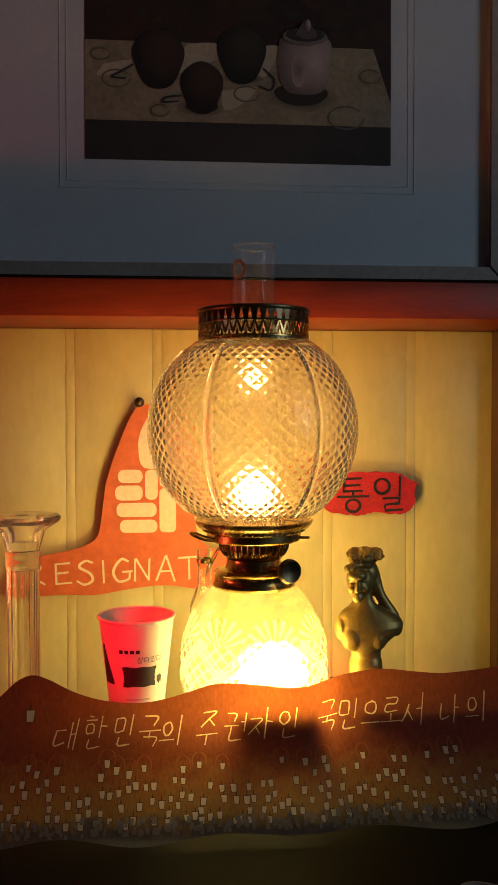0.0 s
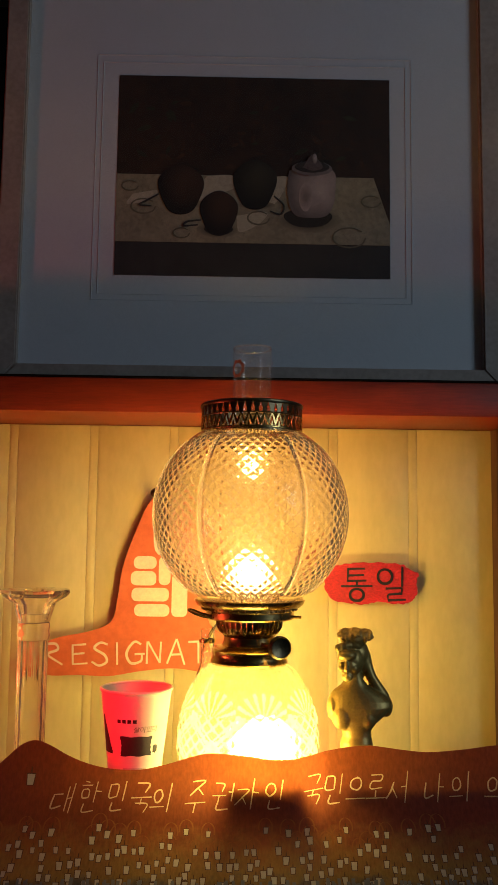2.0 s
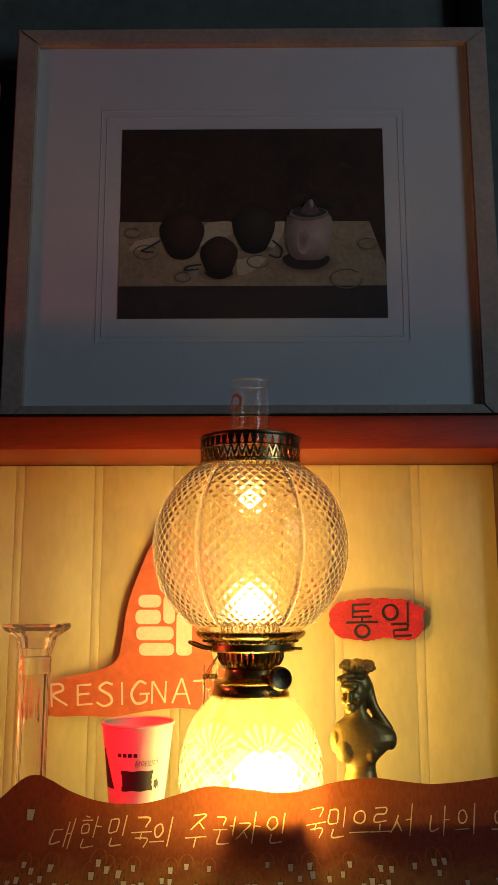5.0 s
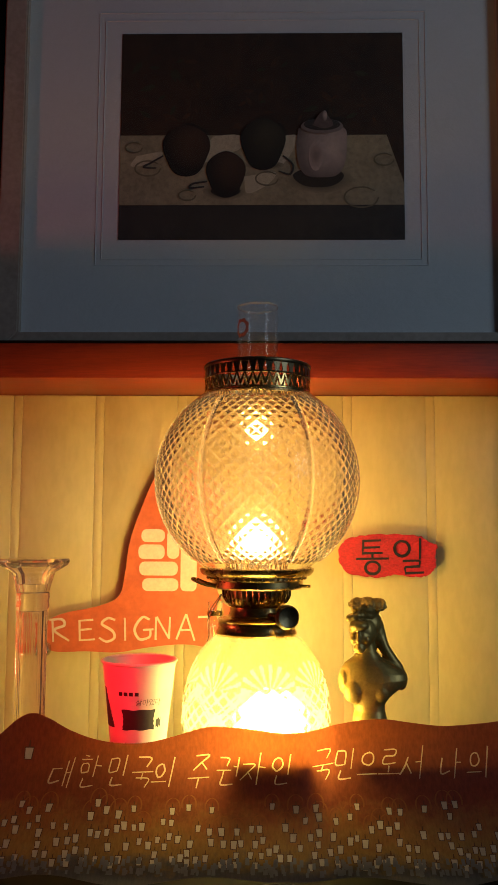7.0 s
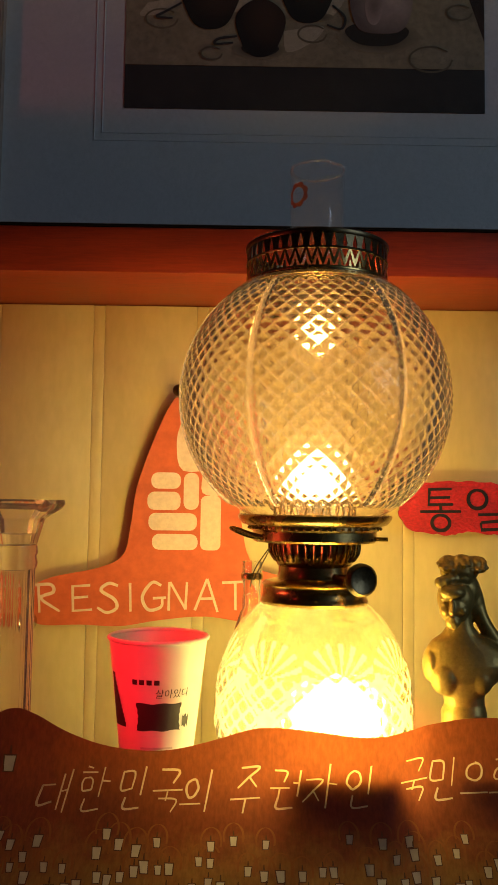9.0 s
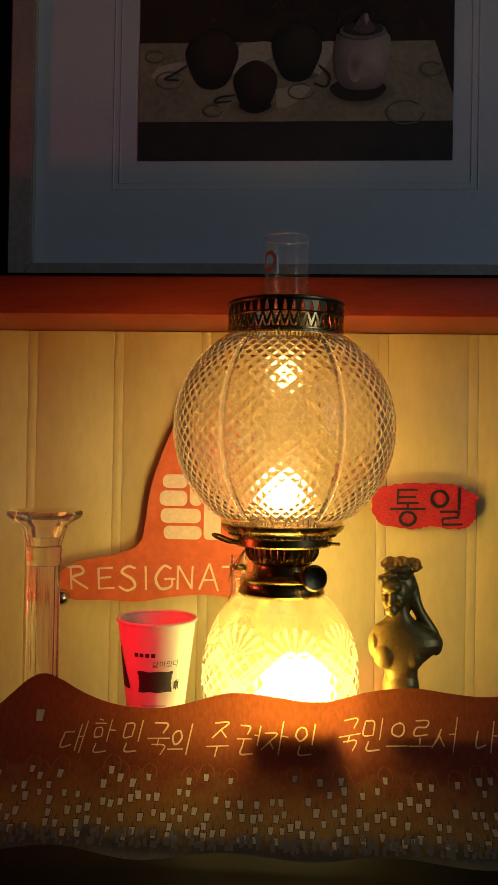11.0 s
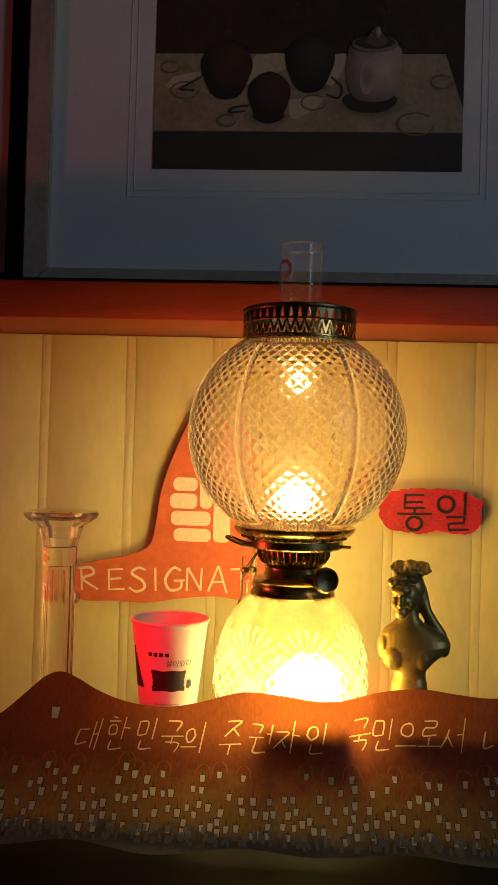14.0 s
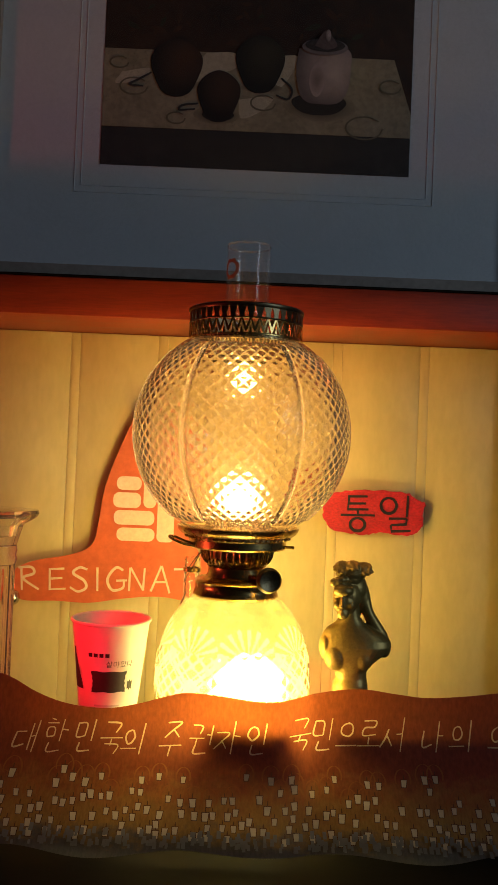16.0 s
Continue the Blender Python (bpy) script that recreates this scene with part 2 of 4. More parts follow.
def box(x0, x1, y0, y1, z0, z1, bevel=0.0, bm=None):
    bm = bm or bmesh.new()
    m = Matrix.Translation(((x0 + x1) / 2, (y0 + y1) / 2, (z0 + z1) / 2)) @ Matrix.Diagonal((x1 - x0, y1 - y0, z1 - z0, 1))
    made = bmesh.ops.create_cube(bm, size=1, matrix=m)
    if bevel:
        edges = list({e for v in made["verts"] for e in v.link_edges})
        bmesh.ops.bevel(bm, geom=edges, offset=bevel, segments=2, profile=0.5, affect="EDGES")
    return bm


def lathe(profile, at, seg=64, bm=None, closed=False, wave=None):
    """Turns (radius, height) points round the vertical through at. wave(angle, i) scales the radius."""
    bm = bm or bmesh.new()
    rings = []
    for i, (r, z) in enumerate(profile):
        ring = []
        for k in range(seg):
            a = 2 * math.pi * k / seg
            q = r * (wave(a, i) if wave else 1)
            ring.append(bm.verts.new((at[0] + q * math.cos(a), at[1] + q * math.sin(a), at[2] + z)))
        rings.append(ring)
    pairs = list(zip(rings, rings[1:])) + ([(rings[-1], rings[0])] if closed else [])
    for a, b in pairs:
        for k in range(seg):
            bm.faces.new((a[k], a[(k + 1) % seg], b[(k + 1) % seg], b[k]))
    if not closed:
        for ring in (rings[0], rings[-1]):
            if (ring[0].co - ring[seg // 2].co).length > 1e-5:
                bm.faces.new(ring)
    bmesh.ops.recalc_face_normals(bm, faces=bm.faces)
    return bm


def spline(points, per=6):
    """A smooth line through points of any size."""
    p = [Vector(q) for q in points]
    if len(p) < 3:
        return p
    p = [p[0] * 2 - p[1]] + p + [p[-1] * 2 - p[-2]]
    out = []
    for i in range(1, len(p) - 2):
        for k in range(per):
            t = k / per
            out.append(0.5 * ((2 * p[i]) + (p[i + 1] - p[i - 1]) * t + (2 * p[i - 1] - 5 * p[i] + 4 * p[i + 1] - p[i + 2]) * t * t + (3 * p[i] - p[i - 1] - 3 * p[i + 1] + p[i + 2]) * t ** 3))
    return out + [p[-2]]


def tube(points, radius, seg=8, bm=None, smooth=True):
    bm = bm or bmesh.new()
    line = spline(points) if smooth else [Vector(p) for p in points]
    rings = []
    for i, p in enumerate(line):
        d = (line[min(i + 1, len(line) - 1)] - line[max(i - 1, 0)]).normalized()
        u = d.orthogonal().normalized() if not rings else (prev - d * prev.dot(d)).normalized()
        prev, v = u, d.cross(u)
        rings.append([bm.verts.new(p + radius * (math.cos(2 * math.pi * k / seg) * u + math.sin(2 * math.pi * k / seg) * v)) for k in range(seg)])
    for a, b in zip(rings, rings[1:]):
        for k in range(seg):
            bm.faces.new((a[k], a[(k + 1) % seg], b[(k + 1) % seg], b[k]))
    bm.faces.new(rings[0][::-1]), bm.faces.new(rings[-1])
    bmesh.ops.recalc_face_normals(bm, faces=bm.faces)
    return bm


def slab(outline, lift, thick, bm=None):
    """A flat plate: outline in the plane, lift(u, v, h) to the world."""
    bm = bm or bmesh.new()
    top = [bm.verts.new(lift(u, v, thick)) for u, v in outline]
    low = [bm.verts.new(lift(u, v, 0)) for u, v in outline]
    bm.faces.new(top), bm.faces.new(low[::-1])
    n = len(outline)
    for k in range(n):
        bm.faces.new((top[k], low[k], low[(k + 1) % n], top[(k + 1) % n]))
    bmesh.ops.recalc_face_normals(bm, faces=bm.faces)
    bmesh.ops.triangulate(bm, faces=[f for f in bm.faces if len(f.verts) > 4])
    return bm


LAID = [0]


def stroke(points, width, lift, bm, thick=0.0004, curve=True, taper=0.75):
    """A brush stroke laid on a surface by lift(u, v, h)."""
    line = spline([Vector(p) for p in points], 5) if curve else [Vector(p) for p in points]
    n = len(line)
    LAID[0] = (LAID[0] + 1) % 9
    thick = thick + 0.00006 * LAID[0]
    sides = []
    for i, p in enumerate(line):
        d = line[min(i + 1, n - 1)] - line[max(i - 1, 0)]
        d = d.normalized() if d.length > 1e-9 else Vector((1, 0))
        w = width * 0.5 * (1 - (1 - taper) * abs(2 * i / max(1, n - 1) - 0.9) ** 2)
        q = Vector((-d.y, d.x)) * w
        sides.append((p + q, p - q))
    rows = [[bm.verts.new(lift(a.x, a.y, thick + 0.000012 * i)), bm.verts.new(lift(b.x, b.y, thick + 0.000012 * i))] for i, (a, b) in enumerate(sides)]
    for a, b in zip(rows, rows[1:]):
        bm.faces.new((a[0], a[1], b[1], b[0]))


# ---- structure ----
def room():
    solid("floor", box(-2.2, 2.6, -1.5, 1.5, -0.05, 0.0), FLOORING, "dark boarded floor of the room", "floor", "structure")
    solid("ceiling", box(-2.2, 2.6, -1.5, 1.5, 2.5, 2.55), PLASTER, "plain ceiling in shadow", "ceiling", "structure")
    solid("wall_west", box(-2.3, -2.2, -1.5, 1.5, 0, 2.5), PLASTER, "plain plastered side wall", "wall", "structure")
    bm = box(2.6, 2.7, -1.5, -1.25, 0, 2.5)
    box(2.6, 2.7, -0.25, 1.5, 0, 2.5, bm=bm), box(2.6, 2.7, -1.25, -0.25, 0, 1.15, bm=bm), box(2.6, 2.7, -1.25, -0.25, 2.35, 2.5, bm=bm)
    solid("wall_east", bm, PLASTER, "plain plastered side wall with an opening for the added window", "wall", "structure")
    solid("wall_south", box(-2.3, 2.7, -1.6, -1.5, 0, 2.5), PLASTER, "plain plastered wall facing the display", "wall", "structure")
    bm = box(-2.2, 2.6, WALL + 0.03, WALL + 0.13, 0, 2.5)
    solid("wall_north", bm, PLASTER, "grey-green plastered wall behind the picture", "wall", "structure")


room()

# unseen window, added to give the cool fill light a frame
window = thing("window_1", "unseen dark-framed window added around the cool fill light", "window", (2.65, -0.75, 1.15), kind="structure")
for y0, y1, z0, z1 in ((-1.25, -1.20, 1.15, 2.35), (-0.30, -0.25, 1.15, 2.35), (-1.20, -0.30, 1.15, 1.20), (-1.20, -0.30, 2.30, 2.35), (-0.77, -0.73, 1.20, 2.30)):
    part("window_frame", box(2.63, 2.67, y0, y1, z0, z1, 0.003), POST, window)
for y0, y1 in ((-1.20, -0.77), (-0.73, -0.30)):
    part("pane", box(2.648, 2.652, y0, y1, 1.20, 2.30), PANE, window, shadow=False)

# boarded back of the niche: planks with a bead at each joint
panelling = thing("wall_panelling", "cream painted tongue-and-groove boards with beaded joints", "panelling", (0.2, WALL + 0.03, TABLE), kind="structure")
PITCH = 0.1075
for k in range(-5, 5):
    x0 = -0.005 + PITCH * k
    x1 = 0.5256 if k == 4 else x0 + PITCH - 0.0122
    part("plank", box(x0, x1, WALL, WALL + 0.026, TABLE - 0.1, SHELF - 0.0455, 0.0004), PANEL, panelling)
    if x1 < 0.52:
        part("bead", box(x1 + 0.0002, x1 + 0.0120, WALL + 0.0003, WALL + 0.02, TABLE - 0.1, SHELF - 0.0455, 0.0009), PANEL, panelling)
shelf = thing("wall_shelf", "red-brown varnished wooden board shelf above the boarded niche", "shelf", (0.02, 1.118, SHELF - 0.0448), kind="structure")
part("board", box(-0.9, 0.95, 1.040, 1.196, SHELF - 0.0448, SHELF - 0.003, 0.0016), BEAM, shelf)
# thin dark strip: shade at the shelf's top edge, put in as colour
part("top_edge_shade", box(-0.9, 0.95, 1.0405, 1.196, SHELF - 0.0028, SHELF, 0.0008), DARK, shelf, "dark strip standing for shade along the shelf's top edge")
solid("side_post", box(0.526, 0.60, 1.146, 1.196, 0.0, SHELF - 0.0455, 0.002), POST, "brown wooden post at the end of the boards", "post", "structure")
solid("upper_post", box(0.512, 0.548, 1.175, 1.197, SHELF + 0.001, 2.5, 0.002), DARK, "dark narrow wooden batten on the upper wall", "batten", "structure")

table = thing("table", "dark varnished wooden table holding the lamp", "table", (0.2, 0.95, 0))
part("tabletop", box(-0.75, 1.0, 0.50, 1.155, TABLE - 0.03, TABLE, 0.003), DARK, table)
for x in (-0.70, 0.95):
    for y in (0.55, 1.10):
        part("leg", box(x - 0.03, x + 0.03, y - 0.03, y + 0.03, 0, TABLE - 0.03, 0.003), DARK, table)


# ---- picture ----
def framed(name, label, x0, x1, z0, z1, wood, rail=0.030, low=0.024):
    p = thing(name, label, "picture", ((x0 + x1) / 2, 1.15, z0))
    y0, y1 = 1.133, 1.163
    for n, pts in (("bottom_rail", ((x0, z0), (x1, z0), (x1 - rail, z0 + low), (x0 + rail, z0 + low))), ("top_rail", ((x0, z1), (x0 + rail, z1 - rail * 0.8), (x1 - rail, z1 - rail * 0.8), (x1, z1))),
                   ("side_rail", ((x0, z0), (x0 + rail, z0 + low), (x0 + rail, z1 - rail * 0.8), (x0, z1))), ("side_rail", ((x1, z0), (x1, z1), (x1 - rail, z1 - rail * 0.8), (x1 - rail, z0 + low)))):
        bm = slab(pts, lambda u, v, h: (u, y1 - h, v), y1 - y0)
        bmesh.ops.bevel(bm, geom=[e for e in bm.edges if all(v.co.y < y0 + 1e-4 for v in e.verts)], offset=0.002, segments=2, affect="EDGES")
        part(n, bm, wood, p)
    part("mount", box(x0 + 0.012, x1 - 0.012, 1.1455, 1.160, z0 + 0.012, z1 - 0.012), MAT_BOARD, p, "white mount board with a plate mark")
    g = part("glazing", box(x0 + 0.014, x1 - 0.014, 1.1375, 1.1390, z0 + 0.014, z1 - 0.014), PANE, p, "clear picture glass", shadow=False)
    return p


picture = framed("framed_picture", "still-life print in a pale limed wooden frame on the shelf", -0.1425, 0.5385, SHELF, 1.9235, WHITE_FRAME, low=0.0315)
neighbour = framed("framed_picture", "black wooden picture frame standing beside the still life", -0.86, -0.1440, SHELF, 1.860, DARK, 0.020)


def flat_lift(level):
    return lambda u, v, h: (u, 1.1452 - level * 0.0005 - h, v)


def ring_outline(cx, cz, rx, rz, n=32, wob=0.0):
    return [(cx + rx * math.cos(2 * math.pi * k / n) * (1 + wob * math.sin(3 * 2 * math.pi * k / n)), cz + rz * math.sin(2 * math.pi * k / n)) for k in range(n)]


def ink(name, a, b, scale=25):
    return grainy(name, a, b, scale, 0.85, bump=0.05)


def ink_ball(name, edge, core, dx=0.0, dz=0.0, reach=1.0):
    """Printed ink that fades from a core tone to an edge tone."""
    m = Mat(name, core, 0.85)
    c, mp = m.t.nodes.new("ShaderNodeTexCoord"), m.t.nodes.new("ShaderNodeMapping")
    mp.inputs["Scale"].default_value = (2 / reach, 0.0, 2 / reach)
    mp.inputs["Location"].default_value = (-1 / reach - dx, 0.0, -1 / reach - dz)
    g = m.t.nodes.new("ShaderNodeTexGradient")
    g.gradient_type = "SPHERICAL"
    m.link(c.outputs["Generated"], mp.inputs["Vector"]), m.link(mp.outputs["Vector"], g.inputs["Vector"])
    mid = tuple((a + b) / 2 for a, b in zip(edge, core))
    tone = m.ramp(g.outputs["Fac"], [(0.0, edge), (0.35, mid), (0.8, core)])
    m.colour(m.mix(0.5, tone, m.mix(1.0, tone, m.ramp(m.noise(40, 5, 0.7), [(0.3, (0.55, 0.55, 0.55)), (0.7, (1.4, 1.35, 1.3))]), "MULTIPLY")))
    return m.m


def still_life():
    x0, x1, z0, z1 = 0.012, 0.386, 1.486, 1.770
    W, H = x1 - x0, z1 - z0
    P = lambda u, v: (x0 + u * W, z1 - v * H)
    flat = lambda pts, level, mat, name: part(name, slab(pts, flat_lift(level), 0.0003), mat, picture, smooth=None)
    night = ink("umber_ink", (0.018, 0.011, 0.008), (0.055, 0.026, 0.014), 12)
    flat([P(0, 0), P(1, 0), P(1, 1), P(0, 1)], 0, night, "print")
    cloth = ink("ochre_cloth_ink", (0.20, 0.17, 0.11), (0.36, 0.31, 0.205), 18)
    flat([P(0, 0.50), P(0.94, 0.50), P(1, 0.73), P(1, 0.835), P(0, 0.835)], 1, cloth, "printed_cloth")
    flat([P(0.94, 0.50), P(1, 0.50), P(1, 0.735)], 1, night, "printed_corner")
    front = ink("dark_grey_ink", (0.028, 0.026, 0.024), (0.05, 0.046, 0.04), 14)
    flat([P(0, 0.838), P(1, 0.838), P(1, 1), P(0, 1)], 1, front, "printed_front")
    line_ink = ink("olive_line_ink", (0.115, 0.10, 0.06), (0.19, 0.16, 0.105))
    for u, v, r in ((0.10, 0.66, 0.045), (0.52, 0.71, 0.04), (0.85, 0.80, 0.06), (0.93, 0.62, 0.035), (0.05, 0.56, 0.03), (0.24, 0.79, 0.03)):
        curl = bmesh.new()
        stroke([P(u + r * math.cos(a * 0.7), v + 0.8 * r * math.sin(a * 0.7)) for a in range(9)], 0.0022, flat_lift(2), curl, 0.0001)
        part("printed_scroll", curl, line_ink, picture, smooth=None)
    shade = ink_ball("soft_shadow_ink", (0.26, 0.22, 0.145), (0.018, 0.016, 0.013))
    for u, v, a, b in ((0.705, 0.715, 0.115, 0.065), (0.37, 0.770, 0.075, 0.040), (0.24, 0.645, 0.07, 0.025), (0.51, 0.645, 0.07, 0.02)):
        flat(ring_outline(*P(u, v), a * W, b * H), 2, shade, "printed_shadow")
    dusk = ink("shadow_ink", (0.022, 0.019, 0.015), (0.036, 0.030, 0.022))
    for u, v, a, b in ((0.700, 0.705, 0.088, 0.048), (0.375, 0.772, 0.052, 0.024)):
        flat(ring_outline(*P(u, v), a * W, b * H, 36, 0.06), 2.6, dusk, "printed_shadow")
    fruit = ink_ball("dark_fruit_ink", (0.010, 0.008, 0.007), (0.058, 0.030, 0.018), 0.25, 0.3, 1.15)
    green = ink_ball("dark_green_ink", (0.010, 0.010, 0.008), (0.042, 0.036, 0.022), 0.2, 0.3, 1.15)
    for u, v, a, b, m in ((0.235, 0.575, 0.082, 0.125, fruit), (0.505, 0.545, 0.078, 0.125, green), (0.375, 0.69, 0.068, 0.112, fruit)):
        flat(ring_outline(*P(u, v), a * W, b * H, 36, 0.10), 3, m, "printed_fruit")
    leafy = ink("russet_leaf_ink", (0.030, 0.017, 0.010), (0.085, 0.036, 0.017), 30)
    moss = ink("moss_leaf_ink", (0.016, 0.018, 0.010), (0.050, 0.048, 0.024), 34)
    wild = random.Random(21)
    for k in range(46):
        u, v, a = wild.uniform(0.03, 0.97), 0.10 + 0.36 * wild.random() ** 0.7, wild.uniform(0, 3.14)
        r = wild.uniform(0.012, 0.030)
        leaf = [(u + r * q * math.cos(a) - r * w * math.sin(a) * 0.5, v + (r * q * math.sin(a) + r * w * math.cos(a) * 0.5) * W / H) for q, w in ((-1, 0), (-0.4, 0.7), (0.3, 0.6), (1, 0), (0.3, -0.7), (-0.5, -0.6))]
        flat([P(*q) for q in leaf], 0.4 + 0.01 * k, leafy if k % 3 else moss, "printed_leaf")
    pale = ink("pale_fold_ink", (0.40, 0.35, 0.25), (0.52, 0.46, 0.33), 24)
    for pts in (((0.33, 0.505), (0.42, 0.50), (0.43, 0.56), (0.36, 0.60), (0.30, 0.63), (0.29, 0.58)), ((0.57, 0.505), (0.625, 0.505), (0.60, 0.60), (0.555, 0.66), (0.545, 0.60)), ((0.44, 0.70), (0.55, 0.68), (0.52, 0.74), (0.45, 0.78)), ((0.06, 0.60), (0.15, 0.58), (0.12, 0.63), (0.04, 0.65))):
        flat([P(*q) for q in spline(list(pts) + [pts[0]], 4)[:-1]], 1.6, pale, "printed_fold")
    for line in (((0.155, 0.60), (0.11, 0.635), (0.085, 0.655), (0.13, 0.66)), ((0.31, 0.725), (0.26, 0.735), (0.25, 0.755), (0.30, 0.75)), ((0.575, 0.60), (0.61, 0.645), (0.60, 0.69), (0.56, 0.675))):
        stems = bmesh.new()
        stroke([P(*q) for q in line], 0.0028, flat_lift(3), stems, 0.0002)
        part("printed_stem", stems, front, picture, smooth=None)
    china = ink_ball("pale_china_ink", (0.13, 0.105, 0.098), (0.40, 0.33, 0.305), 0.25, 0.15, 1.3)
    jar = spline([P(0.630, 0.47), P(0.622, 0.55), P(0.630, 0.64), P(0.655, 0.695), P(0.712, 0.706), P(0.765, 0.695), P(0.792, 0.64), P(0.800, 0.55), P(0.792, 0.47), P(0.712, 0.45), P(0.630, 0.47)], 5)[:-1]
    flat([tuple(q) for q in jar], 4, china, "printed_jar")
    shade_b = ink("deep_mauve_ink", (0.085, 0.06, 0.055), (0.15, 0.11, 0.10), 30)
    flat(ring_outline(*P(0.690, 0.605), 0.024 * W, 0.070 * H), 5, ink_ball("mauve_shade_ink", (0.36, 0.29, 0.27), (0.20, 0.155, 0.14)), "printed_jar_shade")
    lid = ink("lid_ink", (0.15, 0.125, 0.118), (0.24, 0.20, 0.19))
    flat(ring_outline(*P(0.713, 0.462), 0.074 * W, 0.036 * H), 7, lid, "printed_lid")
    flat(ring_outline(*P(0.713, 0.455), 0.064 * W, 0.028 * H), 8, ink("lid_well_ink", (0.03, 0.026, 0.024), (0.06, 0.05, 0.046)), "printed_lid_well")
    knob = spline([P(0.680, 0.458), P(0.698, 0.415), P(0.716, 0.392), P(0.734, 0.415), P(0.752, 0.458), P(0.716, 0.474), P(0.680, 0.458)], 4)[:-1]
    flat([tuple(q) for q in knob], 9, shade_b, "printed_knob")
    flat(ring_outline(*P(0.722, 0.415), 0.009 * W, 0.026 * H), 10, china, "printed_knob_light")
    # embossed plate mark round the print
    for u0, u1, v0, v1 in ((-0.018, 0.416, 1.452, 1.800), (-0.010, 0.408, 1.460, 1.789)):
        for a, b in (((u0, v0), (u1, v0)), ((u0, v1), (u1, v1)), ((u0, v0), (u0, v1)), ((u1, v0), (u1, v1))):
            part("plate_mark", tube([(a[0], 1.1454, a[1]), (b[0], 1.1454, b[1])], 0.0008, 6, smooth=False), MAT_BOARD, picture)


still_life()


# ---- hand lettering ----
RIGHT = {"a": [[(0, 1), (0, 0)], [(0, 0.55), (0.6, 0.52)]], "ae": [[(0, 0.9), (0, 0.05)], [(0.05, 0.5), (0.55, 0.52)], [(0.6, 1), (0.58, 0)]], "i": [[(0.2, 1), (0.16, 0)]], "eo": [[(0.4, 1), (0.38, 0)], [(-0.1, 0.5), (0.4, 0.52)]]}
HEAD = {"g": [[(0, 0.95), (0.9, 0.9), (0.72, 0.1)]], "n": [[(0.1, 1), (0.08, 0.15), (0.95, 0.25)]], "d": [[(0.05, 0.95), (0.9, 0.95)], [(0.1, 0.95), (0.05, 0.2), (0.95, 0.3)]],
        "r": [[(0.05, 1), (0.85, 0.98), (0.8, 0.6), (0.15, 0.55), (0.1, 0.1), (0.95, 0.15)]], "m": [[(0.1, 0.95), (0.1, 0.1), (0.85, 0.12)], [(0.1, 0.95), (0.85, 0.9), (0.85, 0.12)]],
        "s": [[(0.5, 1), (0.35, 0.5), (0, 0.05)], [(0.45, 0.6), (0.95, 0.1)]], "ss": [[(0.25, 1), (0, 0.05)], [(0.25, 0.6), (0.5, 0.1)], [(0.75, 1), (0.5, 0.05)], [(0.75, 0.6), (1, 0.1)]],
        "j": [[(0.05, 0.95), (0.95, 0.95), (0.5, 0.5), (0, 0.05)], [(0.5, 0.55), (0.95, 0.1)]], "t": [[(0.1, 0.98), (0.95, 0.98)], [(0.15, 0.55), (0.9, 0.55)], [(0.12, 0.98), (0.1, 0.1), (0.98, 0.12)]],
        "o": [[(0.5 + 0.42 * math.sin(0.55 * k), 0.5 + 0.42 * math.cos(0.55 * k)) for k in range(13)]]}
HEAD["h"] = [[(0.3, 1.15), (0.65, 1.08)], [(0.02, 0.86), (0.95, 0.88)], [(0.5 + 0.32 * math.sin(0.55 * k), 0.36 + 0.32 * math.cos(0.55 * k)) for k in range(13)]]
UNDER = {"u": [[(-0.2, 0.5), (1.2, 0.55)], [(0.5, 0.5), (0.46, -0.3)]], "eu": [[(-0.2, 0.4), (1.25, 0.42)]], "o": [[(0.5, 1), (0.5, 0.45)], [(-0.2, 0.4), (1.25, 0.42)]]}


def syllable(lead, vowel, last=""):
    """Strokes of one block in the unit square."""
    put = lambda lines, x, y, w, h: [[(x + w * a, y + h * b) for a, b in line] for line in lines]
    low, hi = (0.36, 0.62) if last else (0.0, 1.0)
    out = []
    if vowel in RIGHT:
        out += put(HEAD[lead], 0.0, low + 0.08, 0.50, (hi if last else 0.72) * 0.85)
        out += put(RIGHT[vowel], 0.66, low - 0.02, 0.42, (1.06 - low))
    elif vowel in ("ui", "wo"):
        out += put(HEAD[lead], 0.05, low + 0.28, 0.45, (1 - low) * 0.55)
        out += put(UNDER["eu" if vowel == "ui" else "u"], 0.05, low, 0.45, 0.34) + put(RIGHT["i" if vowel == "ui" else "eo"], 0.72, low - 0.05, 0.4, 1.05 - low)
    else:
        out += put(HEAD[lead], 0.15, low + (1 - low) * 0.42, 0.6, (1 - low) * 0.55)
        out += put(UNDER[vowel], 0.15, low - 0.02, 0.62, (1 - low) * 0.42)
    if last:
        out += put(HEAD[last], 0.22, -0.05, 0.58, 0.36)
    return out


